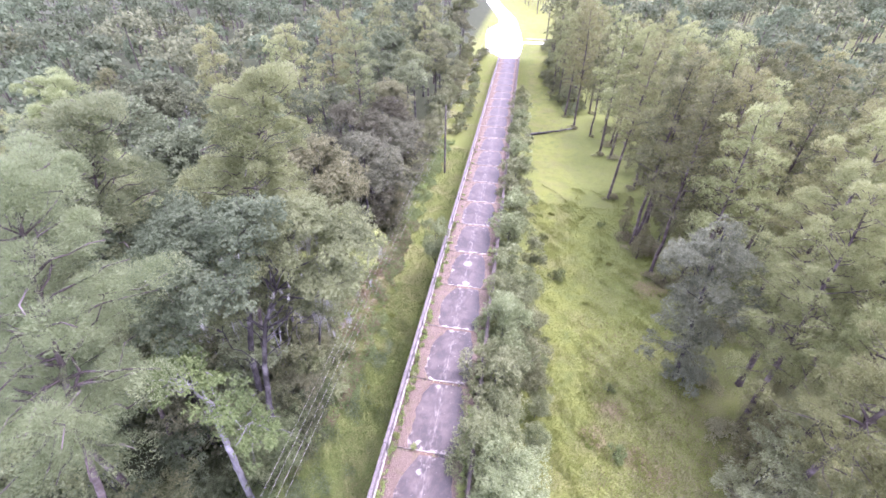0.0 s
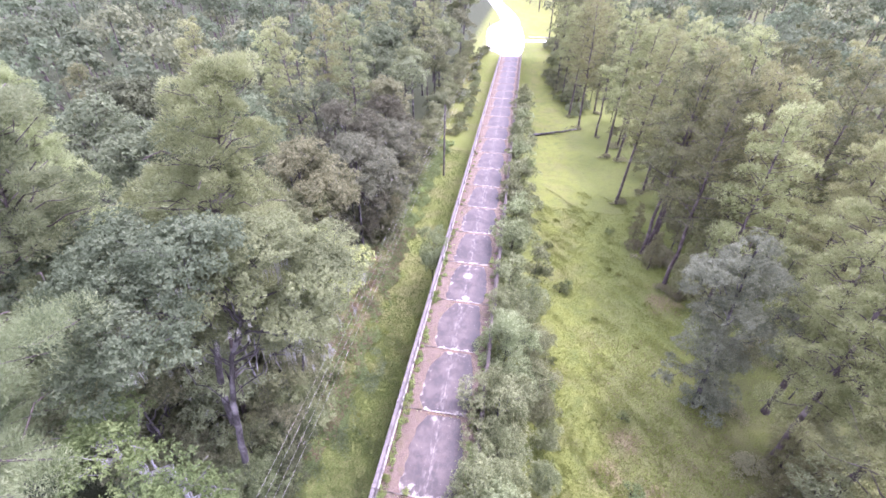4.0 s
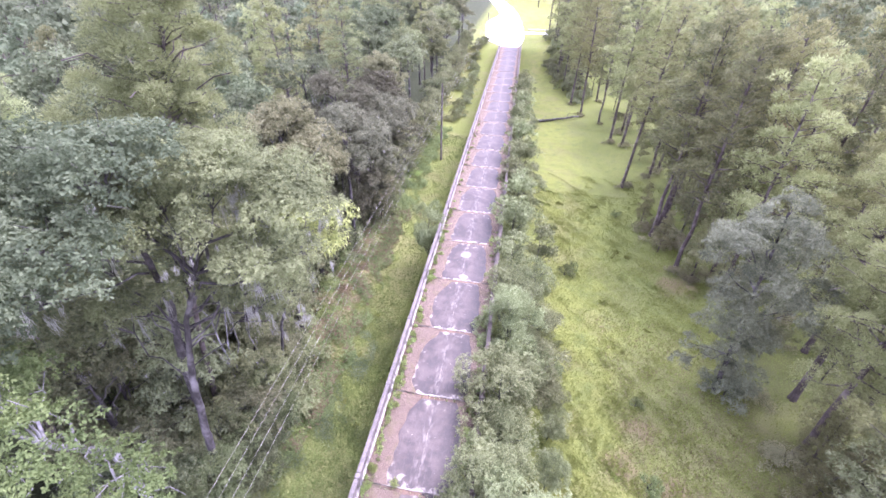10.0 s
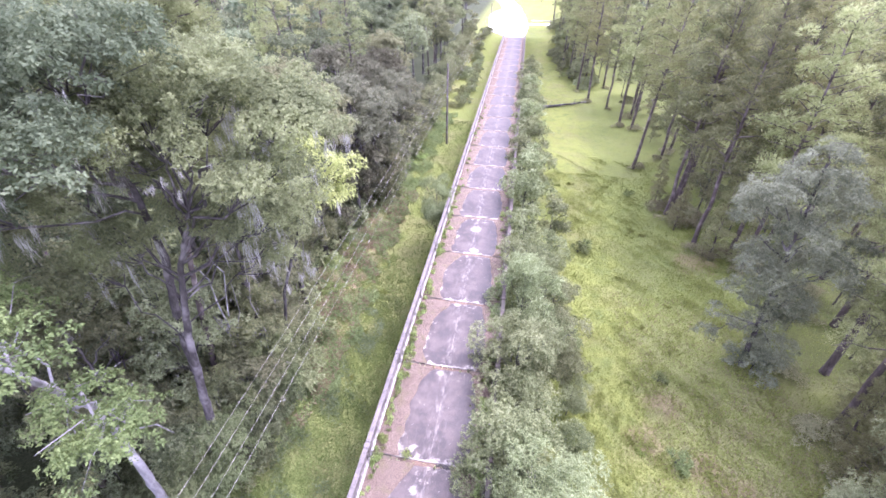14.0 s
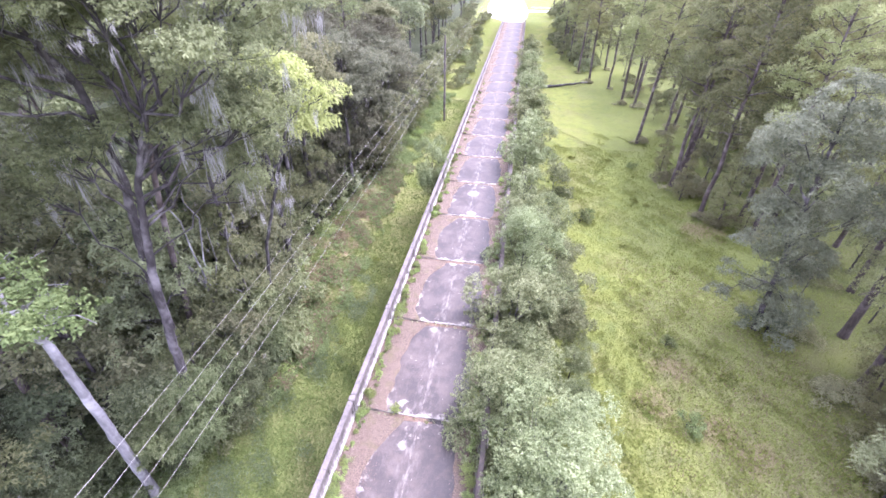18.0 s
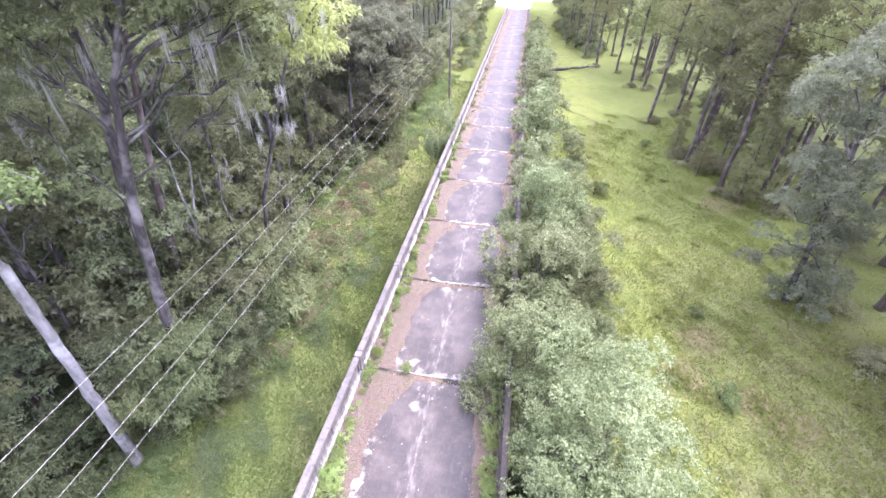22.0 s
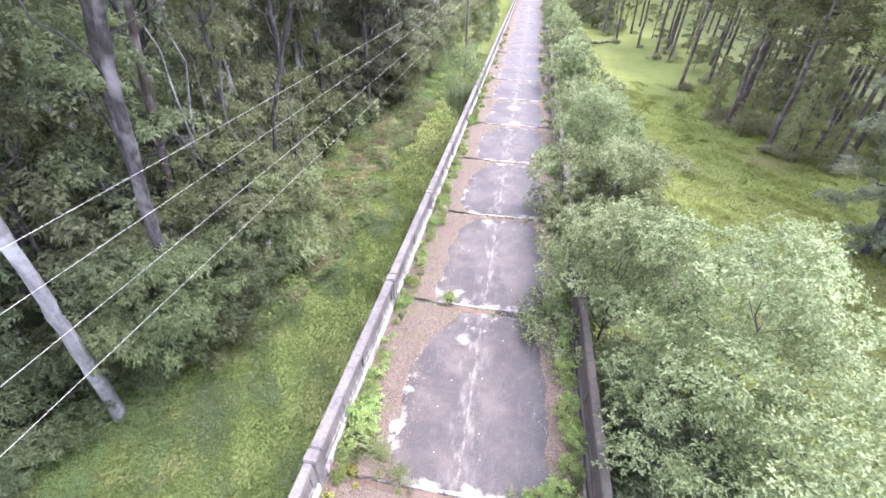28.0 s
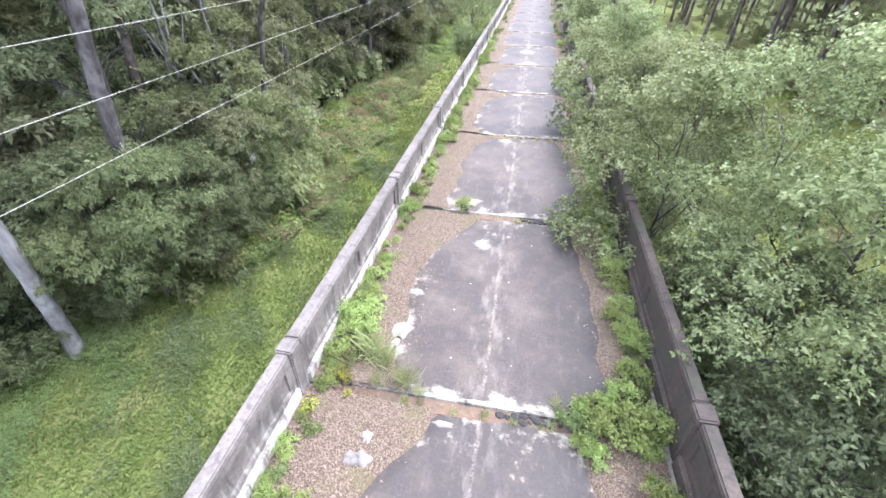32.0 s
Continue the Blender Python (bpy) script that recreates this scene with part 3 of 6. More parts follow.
def moss_mesh(rng, spots, strands=26, longest=1.2):
    """Soft ragged drapes of thin hanging strands, longest in the middle of each."""
    n = len(spots)
    wide = rng.uniform(0.04, 0.13, (n, 1))
    ang = rng.uniform(0, np.pi, (n, 1))
    u = rng.normal(size=(n, strands))
    L = (0.3 + (longest - 0.3) * rng.uniform(0, 1, (n, 1)) ** 1.7) * rng.uniform(0.3, 1.0, (n, strands)) * np.exp(-0.35 * u * u)
    o = spots[:, None] + np.stack([np.cos(ang) * u * wide, np.sin(ang) * u * wide, rng.normal(size=u.shape) * 0.06], -1) + rng.normal(size=(n, strands, 3)) * 0.025
    turn = rng.uniform(0, np.pi, u.shape)
    w = rng.uniform(0.004, 0.009, (n, strands))[..., None]
    s = np.stack([np.cos(turn), np.sin(turn), 0 * turn], -1)
    d = np.stack([rng.normal(size=u.shape) * 0.09 - np.cos(ang) * u * 0.05, rng.normal(size=u.shape) * 0.09 - np.sin(ang) * u * 0.05, -np.ones(u.shape)], -1)
    mid, tip = o + d * L[..., None] * 0.45 + rng.normal(size=o.shape) * np.array([0.035, 0.035, 0]), o + d * L[..., None]
    v = np.stack([o - s * w, mid - s * w, tip, mid + s * w], 2).reshape(-1, 3)
    return mesh_of("moss", v, quads(v), MOSS)


def pine_tree(seed, height, crown_from, spread, branches, puffs, count, length, width, trunk_r, mat=None, lean=(0, 0), flat=0.6, puff=1.0):
    """Meshes of a tall pine: bare leaning trunk, and upswept branches that carry round tufts of long needles."""
    rng = np.random.default_rng(seed)
    tb = Tubes()
    n = 10
    s = np.linspace(0, 1, n)
    path = np.stack([lean[0] * s**1.5 + rng.normal(size=n) * 0.06, lean[1] * s**1.5 + rng.normal(size=n) * 0.06, height * 0.98 * s], 1)
    path[0, :2] = 0
    s = np.linspace(0, 1, 60)
    path = np.stack([np.interp(s, np.linspace(0, 1, n), path[:, i]) for i in range(3)], 1)
    tb.add(path, np.interp(s, [0, 0.04, 1], [trunk_r * 1.3, trunk_r, trunk_r * 0.2]), 8)
    body = tb.n
    allp, allo = [], []
    for i in range(branches):
        u = (i + rng.uniform(0, 1)) / branches
        h = crown_from + (height - crown_from) * u
        o = np.array([np.interp(h, path[:, 2], path[:, k]) for k in range(3)])
        L = spread * (1.0 - 0.62 * u**1.6) * rng.uniform(0.55, 1.1) * (0.75 if u < 0.12 else 1)
        ang = i * 2.4 + rng.uniform(-0.5, 0.5)
        rise = rng.uniform(-0.2, 0.4) + 0.6 * u
        d = unit(np.array([math.cos(ang), math.sin(ang), rise]))
        b = bent(rng, o, o + d * L, 5, 0.06, 0.05)
        tb.add(b, np.linspace(trunk_r * 0.28 * (1.2 - u), 0.02, 5), 4, tb.nearest(o, body))
        m = max(1, round(puffs * L / spread))
        w = rng.uniform(0.4, 1.03, m)
        c = np.stack([np.interp(w, np.linspace(0, 1, 5), b[:, k]) for k in range(3)], 1)
        allp.append(c + rng.normal(size=(m, 3)) * np.array([1, 1, flat]) * L * 0.13)
        allo.append(rng.uniform(0.5, 1.0, m) * (1.1 - 0.4 * u))
    pts, rad = np.concatenate(allp), np.concatenate(allo) * puff
    v = needles(rng, pts, rad, length, count, width)
    return [("trunk", tb.mesh("trunk", PINEBARK)), ("crown", mesh_of("crown", v, tris(v), mat or PINE))]


def bush_mesh(seed, radius, height, sprays, per, leaf, mat, name="foliage", aspect=0.5, up=0.45):
    """A ragged bush at the origin: leafy sprays that arch out from the base."""
    rng = np.random.default_rng(seed)
    az = rng.uniform(0, 2 * np.pi, sprays)
    reach = radius * rng.uniform(0.1, 1.0, sprays) ** 0.6
    top = height * rng.uniform(0.45, 1.05, sprays) * (1 - 0.55 * (reach / radius) ** 2)
    k = rng.integers(0, sprays, sprays * per)
    u = rng.uniform(0.25, 1.0, len(k)) ** 0.7
    r = reach[k] * u
    pts = np.stack([np.cos(az[k]) * r, np.sin(az[k]) * r, top[k] * np.sin(u * 1.9) / 0.99], 1)
    pts += rng.normal(size=pts.shape) * np.array([1, 1, 0.7]) * radius * 0.1
    pts[:, 2] = np.maximum(pts[:, 2], 0.03)
    out = np.stack([np.cos(az[k]) * 0.5, np.sin(az[k]) * 0.5, 0 * r], 1)
    v = leaves(rng, pts, leaf, up, out, aspect)
    tb = Tubes()
    for i in range(min(sprays, 9)):
        e = np.array([math.cos(az[i]) * reach[i] * 0.85, math.sin(az[i]) * reach[i] * 0.85, top[i] * 0.9])
        tb.add(bent(rng, (rng.normal() * 0.1, rng.normal() * 0.1, -0.05), e, 5, 0.05, 0.12), np.linspace(0.02 + height * 0.008, 0.008, 5), 4, 0 if i else None)
    return [("stem", tb.mesh("stem", OAKBARK)), (name, mesh_of(name, v, quads(v), mat))]


def mound_bush(seed, radius, height, count, leaf, mat, clump=0.42, per=6, **more):
    """A dense ragged mound of leaf bunches, leafy down to the ground."""
    rng = np.random.default_rng(seed)
    masses = []
    for i in range(count):
        a, k = rng.uniform(0, 6.28), rng.uniform(0, 1) ** 0.6
        r = radius * rng.uniform(0.28, 0.45)
        masses.append((math.cos(a) * k * (radius - r * 0.6), math.sin(a) * k * (radius - r * 0.6), max(r * 0.5, (height - r * 0.7) * (1 - k * k * 0.75) * rng.uniform(0.5, 1.0)), r))
    made = mass_tree(seed, [(0, 0, -0.05), (0.05, 0, height * 0.25), (0, 0.05, height * 0.6)], 0.03 + height * 0.008, masses, OAKBARK, mat, leaf, clump, per, **more)
    return [("stem", made[0][1]), ("foliage", made[1][1])]


def recolour(meshes, mat):
    """The same tree with leaves of another material."""
    return [(nm, me, mat) if nm in ("crown", "foliage") else (nm, me) for nm, me in meshes]


def plant(name, meshes, at, label, category, group="", scale=1.0, turn=0.0, labels=None):
    ob = thing(name, pose(*at, 0, 0, turn), label, category, group)
    for nm, me, *other in meshes:
        o = part_mesh(nm, me, ob, (labels or {}).get(nm, ""))
        o.scale = (scale,) * 3
        if other:
            o.material_slots[0].link = "OBJECT"
            o.material_slots[0].material = other[0]
        if nm in ("moss", "blade", "flowers"):
            o["kind"] = "stuff"
    return ob


# ---- the ground: one sheet, with embankments that carry the road to both ends of the bridge ----
def smooth(a, b, v):
    t = np.clip((v - a) / (b - a), 0, 1)
    return t * t * (3 - 2 * t)


def road_x(y):
    """The middle of the road beyond the bridge, which bends away to the left."""
    return -2.2 - 17.0 * smooth(195, 330, y)


def ground_z(x, y):
    r = np.sin(x * 0.31 + 1.3 * np.sin(y * 0.17)) * 0.10 + np.sin(y * 0.23 + x * 0.11) * 0.10 + np.sin(x * 0.83 + y * 0.71) * 0.04
    fill = np.maximum(smooth(END_Y - 13, END_Y + 2, y), 1 - smooth(START_Y - 2, START_Y + 10, y))
    across = 1 - 0.55 * smooth(16, 60, np.abs(x - road_x(y)))
    return GROUND + r * (1 - fill * across) + fill * across * (-GROUND - 0.14)


xs = np.unique(np.concatenate([np.linspace(-24, 34, 117), np.linspace(-90, 110, 101), np.linspace(-700, 700, 41)]))
ys = np.unique(np.concatenate([np.linspace(-20, 70, 150), np.linspace(70, 240, 120), np.linspace(-300, 900, 61)]))
gx, gy = np.meshgrid(xs, ys, indexing="ij")
gv = np.stack([gx, gy, ground_z(gx, gy)], -1).reshape(-1, 3)
ii, jj = np.meshgrid(np.arange(len(xs) - 1), np.arange(len(ys) - 1), indexing="ij")
nn = len(ys)
gf = np.stack([ii * nn + jj, (ii + 1) * nn + jj, (ii + 1) * nn + jj + 1, ii * nn + jj + 1], -1).reshape(-1, 4)
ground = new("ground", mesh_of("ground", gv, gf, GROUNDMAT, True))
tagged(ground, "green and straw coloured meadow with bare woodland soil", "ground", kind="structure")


def strip(name, rows, mat, z_up, label, category="road"):
    """A paved strip from rows of (y, left x, right x), laid just over the ground, with a shallow edge."""
    bm = bmesh.new()
    last = None
    for y, a, b in rows:
        line = []
        for i in range(9):
            x = a + (b - a) * i / 8
            z = float(ground_z(np.array(x), np.array(y))) + z_up * (0.2 if i in (0, 8) else 1)
            line.append(bm.verts.new((x, y, z)))
        if last:
            for i in range(8):
                bm.faces.new((last[i], last[i + 1], line[i + 1], line[i]))
        last = line
    ob = part(name, bm, mat, None)
    return tagged(ob, label, category, kind="structure")


pad_rows = [(END_Y + 0.05, -3.4, 3.0), (145, -4.8, 3.2), (149, -7.8, 3.5), (160, -9.2, 3.9), (175, -10.6, 3.4), (192, -11.4, 2.4), (203, -9.4, 1.2)]
pad_rows += [(y, road_x(y) - 4.6 + (y - 203) * 0.006, road_x(y) + 3.8) for y in range(212, 420, 9)]
strip("road", pad_rows, PADMAT, 0.13, "pale pavement of the road beyond the bridge, whitened for sky glare")
side_rows = [(165.5 + i * 0.9, 3.3 + 0.0 * i, 26.0) for i in range(5)]
strip("road_side", side_rows, PADMAT, 0.10, "pale unpaved side track across the verge")
strip("road_behind", [(START_Y - 60 + i * 6, -3.3, 3.3) for i in range(10)] + [(START_Y - 0.05, -3.3, 3.3)], PADMAT, 0.13, "pale pavement of the road before the bridge")


# ---- the bridge: concrete spans on pile bents, worn asphalt, leaf litter, solid rails ----
def asphalt_mesh(seed, reach):
    """The worn asphalt of one span: rounded off towards the far joint, ragged along both edges. reach: how far it still covers the deck."""
    rng = np.random.default_rng(seed)
    ny, nx = 44, 22
    ys = np.linspace(0.07, SPAN - 0.17, ny)
    s = ys / SPAN
    wob = lambda amp: sum(amp / (k + 1) * np.sin(ys * (1.1 + 1.35 * k) + rng.uniform(0, 6)) for k in range(5))
    shrink = np.clip((s - 0.5) / 0.5, 0, 1) ** 2.1
    left = -1.75 - reach * 0.9 + (1.25 - reach) * shrink + 0.5 * np.exp(-s / 0.05) + wob(0.09)
    right = 2.2 + reach * 0.4 - (0.62 - 0.3 * reach) * shrink - 0.35 * np.exp(-s / 0.05) + wob(0.05)
    left, right = np.maximum(left, -2.7), np.minimum(right, 2.62)
    u = np.linspace(0, 1, nx)
    x = left[:, None] + (right - left)[:, None] * u
    z = np.full_like(x, 0.0) + 0.01 * np.sin(x * 2.1 + ys[:, None])
    z[:, 0] -= 0.035
    z[:, -1] -= 0.035
    z[0] -= 0.035
    z[-1] -= 0.035
    yy = np.broadcast_to(ys[:, None], x.shape).copy()
    yy[0] += 0.03 * np.sin(x[0] * 9 + seed)
    yy[-1] += 0.03 * np.sin(x[-1] * 7 + seed)
    v = np.stack([x, yy, z], -1).reshape(-1, 3)
    i, j = np.meshgrid(np.arange(ny - 1), np.arange(nx - 1), indexing="ij")
    f = np.stack([i * nx + j, i * nx + j + 1, (i + 1) * nx + j + 1, (i + 1) * nx + j], -1).reshape(-1, 4)
    return mesh_of("asphalt", v, f, ASPHALT, True), (ys, left, right)


def litter_mesh(seed, x0, edge, ys):
    """A low bank of dead leaves between the rail's foot and the asphalt's edge."""
    rng = np.random.default_rng(seed)
    nx, ny = 12, len(ys)
    u = np.linspace(0, 1, nx)
    side = 1 if x0 < 0 else -1
    e = edge + side * (0.12 + 0.05 * np.sin(ys * 5))
    x = x0 + (e - x0)[:, None] * u
    z = 0.055 * np.sin(np.pi * np.clip(u * 0.9 + 0.1, 0, 1))[None] * (1 + 0.3 * np.sin(ys * 2.3 + seed))[:, None] + rng.uniform(-0.012, 0.012, x.shape)
    z[:, -1] = -0.06
    v = np.stack([x, np.broadcast_to(ys[:, None], x.shape), z], -1).reshape(-1, 3)
    i, j = np.meshgrid(np.arange(ny - 1), np.arange(nx - 1), indexing="ij")
    f = np.stack([i * nx + j, i * nx + j + 1, (i + 1) * nx + j + 1, (i + 1) * nx + j], -1).reshape(-1, 4)
    if side < 0:
        f = f[:, ::-1]
    return mesh_of("leaf_litter", v, f, LITTER, True)


def mesh_from_bm(name, bm, mat):
    me = bpy.data.meshes.new(name)
    bm.to_mesh(me)
    bm.free()
    me.materials.append(mat)
    return me


slab_me = mesh_from_bm("deck_slab", box(bmesh.new(), -3.36, 3.36, 0.04, SPAN - 0.04, -0.42, -0.05, 0.03), DECKMAT)
bm = bmesh.new()
for gx0 in (-2.5, -0.85, 0.85, 2.5):
    box(bm, gx0 - 0.18, gx0 + 0.18, 0.05, SPAN - 0.05, -0.95, -0.42)
beam_me = mesh_from_bm("girders", bm, DECKMAT)
variants = []
for k in range(8):
    reach = 0.0 if k < 3 else 0.12 * (k - 2)
    variants.append(asphalt_mesh(20 + k, reach))
litter_l = [litter_mesh(k, -2.92, a[1][1], a[1][0]) for k, a in enumerate(variants)]
litter_r = [litter_mesh(40 + k, 2.92, a[1][2], a[1][0]) for k, a in enumerate(variants)]
fill_me = mesh_from_bm("joint_filler", box(bmesh.new(), -2.9, 2.9, -0.24, 0.05, -0.30, -0.028, 0.02), DIRT)
tar_me = []
for tk in range(2):
    bm = bmesh.new()
    tr = random.Random(70 + tk)
    for i in range(26):
        c = Vector((tr.gauss(1.12, 0.13) if i < 17 else tr.gauss(0.68, 0.12), tr.uniform(-0.13, 0.03), -0.02))
        lump = bmesh.ops.create_icosphere(bm, subdivisions=1, radius=tr.uniform(0.03, 0.085))["verts"]
        for tv in lump:
            tv.co = c + Vector((tv.co.x * tr.uniform(0.7, 1.4), tv.co.y * tr.uniform(0.6, 1.1), tv.co.z * tr.uniform(0.4, 0.8)))
    tar_me.append(mesh_from_bm("tar_lump", bm, TAR))
lip_me = []
for lk in range(3):
    bm = bmesh.new()
    lr = random.Random(60 + lk)
    x = -1.75
    rows = []
    while x < 1.85:
        rows.append((x, lr.uniform(0.035, 0.05), lr.uniform(0.085, 0.15) + 0.03 * math.sin(x * 3.1 + lk)))
        x += lr.uniform(0.06, 0.14)
    line = [[bm.verts.new((x, y0, -0.05)), bm.verts.new((x, y0 + 0.008, 0.004 + 0.01)), bm.verts.new((x, y1, 0.012 + 0.01 * math.sin(x * 2.1 + y1)))] for x, y0, y1 in rows]
    for a, b in zip(line, line[1:]):
        bm.faces.new((a[0], b[0], b[1], a[1]))
        bm.faces.new((a[1], b[1], b[2], a[2]))
    lip_me.append(mesh_from_bm("joint_lip", bm, LIPMAT))
choice = {-1: 2, 0: 0, 1: 1, 2: 2, 3: 0, 4: 1, 5: 3, 6: 4}
for k in range(FIRST, LAST):
    v = choice.get(k, 3 + (k * 5) % 5)
    t = thing("bridge_span", pose(0, JOINT0 + SPAN * k, 0), "concrete bridge span with cracked dark asphalt and drifts of dead leaves", "bridge span", "spans of the bridge")
    part_mesh("deck_slab", slab_me, t)
    part_mesh("girders", beam_me, t)
    part_mesh("asphalt", variants[v][0], t, "worn dark asphalt with pale lime stains")
    part_mesh("leaf_litter", litter_l[v], t, "brown dead leaves").location.z = 0.0
    part_mesh("leaf_litter", litter_r[v], t, "brown dead leaves")
    part_mesh("joint_filler", fill_me, t, "dark dirt in the joint")
    part_mesh("joint_lip", lip_me[k % 3], t, "white lime crust along the joint")
    if k in (0, 1):
        part_mesh("tar_lump", tar_me[k], t, "broken black tar in the joint")


def rail_meshes(wall_mat, cap_mat, foot_mat):
    """One rail section between two posts: foot kerb, recessed panel with raised borders, cap; local y from 0 to SPAN, rail's middle at x = 0."""
    a, b = 0.16, SPAN - 0.16
    foot = mesh_from_bm("foot_kerb", box(bmesh.new(), -0.155, 0.155, a, b, -0.05, 0.24, 0.02), foot_mat)
    panel = bmesh.new()
    box(panel, -0.055, 0.055, a + 0.12, b - 0.12, 0.24, 0.90)
    pan = mesh_from_bm("panel", panel, wall_mat)
    bm = bmesh.new()
    box(bm, -0.095, 0.095, a, b, 0.80, 0.935, 0.015)
    box(bm, -0.095, 0.095, a, b, 0.243, 0.36, 0.015)
    for y in (a + 0.001, (a + b) / 2 - 0.09, b - 0.181):
        box(bm, -0.093, 0.093, y, y + 0.18, 0.362, 0.798)
    border = mesh_from_bm("panel_border", bm, wall_mat)
    cap = bmesh.new()
    box(cap, -0.128, 0.128, a + 0.008, b - 0.008, 0.937, 1.075, 0.028)
    capm = mesh_from_bm("cap", cap, cap_mat)
    bm = bmesh.new()
    box(bm, -0.135, 0.135, -0.15, 0.15, -0.05, 0.938, 0.02)
    post = mesh_from_bm("post", bm, wall_mat)
    bm = bmesh.new()
    box(bm, -0.148, 0.148, -0.155, 0.155, 0.94, 1.085, 0.028)
    pcap = mesh_from_bm("post_cap", bm, cap_mat)
    return foot, pan, border, capm, post, pcap


pale_rail = rail_meshes(RAILMAT, CAPMAT, CURBMAT)
# same sections in the stained and shade-darkened concrete
brown_rail = rail_meshes(BROWNRAIL, BROWNCAP, BROWNCAP)
bent_bm = bmesh.new()
box(bent_bm, -3.2, 3.2, -0.32, 0.32, -1.45, -0.952, 0.03)
bent_me = mesh_from_bm("cap_beam", bent_bm, DECKMAT)
pile_me = mesh_from_bm("pile", box(bmesh.new(), -0.19, 0.19, -0.19, 0.19, GROUND - 0.8, -1.45, 0.03), DECKMAT)
rr = random.Random(4)
RAIL_STEP = -0.19   # the rail's posts stand a little before the deck joints
for k in range(FIRST, LAST):
    for x, meshes, lab in ((-3.07, pale_rail, "weathered grey concrete bridge rail with lime streaks and a flat cap"), (3.15, brown_rail, "brown-stained concrete bridge rail, darkened for shade, with a flat cap and moss")):
        tilt = rr.uniform(-0.25, 0.25)
        m = pose(x, JOINT0 + RAIL_STEP + SPAN * k, rr.uniform(-0.006, 0.006), 0, tilt, 0)
        t = thing("bridge_rail", m, lab, "bridge rail", "rail sections of the bridge")
        for nm, me in zip(("foot_kerb", "panel", "panel_border", "cap", "post", "post_cap"), meshes):
            ob = part_mesh(nm, me, t, "pale lime-streaked kerb" if nm == "foot_kerb" and x < 0 else "")
            if nm == "cap" and k < (0 if x < 0 else 2):
                ob.scale.x = 0.82
for k in range(FIRST + 1, LAST):
    t = thing("pile_bent", pose(0, JOINT0 + SPAN * k, 0), "concrete pile bent under the bridge deck", "bridge pier", "piers of the bridge")
    part_mesh("cap_beam", bent_me, t)
    for x in (-2.6, -0.9, 0.9, 2.6):
        part_mesh("pile", pile_me, t).location.x = x
for y, s in ((START_Y, -1), (END_Y, 1)):
    ob = part("abutment", box(bmesh.new(), -3.36, 3.36, y - 0.02 if s > 0 else y - 1.2, y + 1.2 if s > 0 else y + 0.02, GROUND - 0.5, -0.06), DECKMAT, None)
    tagged(ob, "concrete abutment wall at the bridge end", "abutment", kind="structure")

# lumps and patches of white lime on litter and asphalt
def lime_patch(seed, rx, ry, thick):
    q = np.random.default_rng(seed)
    n = 22
    ang = np.linspace(0, 2 * np.pi, n, endpoint=False)
    rag = 1 + 0.22 * np.sin(2 * ang + q.uniform(0, 6)) + 0.14 * np.sin(5 * ang + q.uniform(0, 6)) + q.normal(size=n) * 0.06
    verts, faces = [], []
    for k, u in enumerate((0.02, 0.35, 0.65, 0.88, 1.0)):
        for a, r in zip(ang, rag):
            verts.append((math.cos(a) * r * rx * u, math.sin(a) * r * ry * u, thick * (1 - u ** 3) * q.uniform(0.7, 1.2) - 0.02 * (u == 1.0)))
        if k:
            o = (k - 1) * n
            faces += [(o + i, o + n + i, o + n + (i + 1) % n, o + (i + 1) % n) for i in range(n)]
    return mesh_of("lime_crust", np.array(verts), faces, LIMECRUST, True)


for i, (x, y, rx, ry, thick, z) in enumerate(((-1.62, 1.38, 0.17, 0.15, 0.07, 0.045), (-1.78, 1.36, 0.1, 0.1, 0.06, 0.05), (-1.62, 1.74, 0.08, 0.14, 0.05, 0.045), (-1.66, 5.2, 0.15, 0.13, 0.02, 0.02), (-1.7, 4.05, 0.16, 0.26, 0.02, 0.02), (-1.72, 3.7, 0.08, 0.14, 0.02, 0.02), (-0.5, 2.2, 0.2, 0.05, 0.012, 0.006))):
    ob = new("lime_crust", lime_patch(600 + i, rx, ry, thick))
    ob.matrix_world = pose(x, y, z)
    tagged(ob, "white lumps of lime on the dead leaves" if i < 3 else "white lime crust on the edge of the asphalt", "lime crust", "lime crusts on the deck")

# dry brown twigs and runners over the litter along the right edge
tw = np.random.default_rng(79)
tb = Tubes()
for i in range(150):
    x, y, a = 2.15 + 0.5 * tw.random(), tw.uniform(0.2, 9.5), tw.uniform(0, 6.28)
    ln = tw.uniform(0.2, 0.75)
    tb.add(bent(tw, (x, y, 0.06), (x + math.cos(a) * ln * 0.5, y + math.sin(a) * ln, 0.05 + 0.09 * tw.random()), 5, 0.1), [0.005, 0.005, 0.004, 0.004, 0.003], 4)
tagged(new("dead_twigs", tb.mesh("dead_twigs", POLEWOOD)), "thin dry brown twigs lying over the leaf litter", "twigs", kind="stuff")

# loose dead leaves and white litter on the deck
rng = np.random.default_rng(77)
n = 16000
y = np.where(rng.random(n) < 0.45, rng.uniform(-2, 7, n), rng.uniform(-4, 24, n))
x = np.where(rng.random(n) < 0.68, -2.85 + np.abs(rng.normal(0, 0.6, n)), 2.85 - np.abs(rng.normal(0, 0.3, n)))
pts = np.stack([np.clip(x, -2.88, 2.88), y, 0.03 + 0.04 * rng.random(n)], 1)
v = leaves(rng, pts, 0.052, 1.6, None, 0.55, 0.4)
tagged(new("fallen_leaves", mesh_of("fallen_leaves", v, quads(v), DEADLEAF)), "brown dead leaves scattered over the bridge deck", "fallen leaves", kind="stuff")

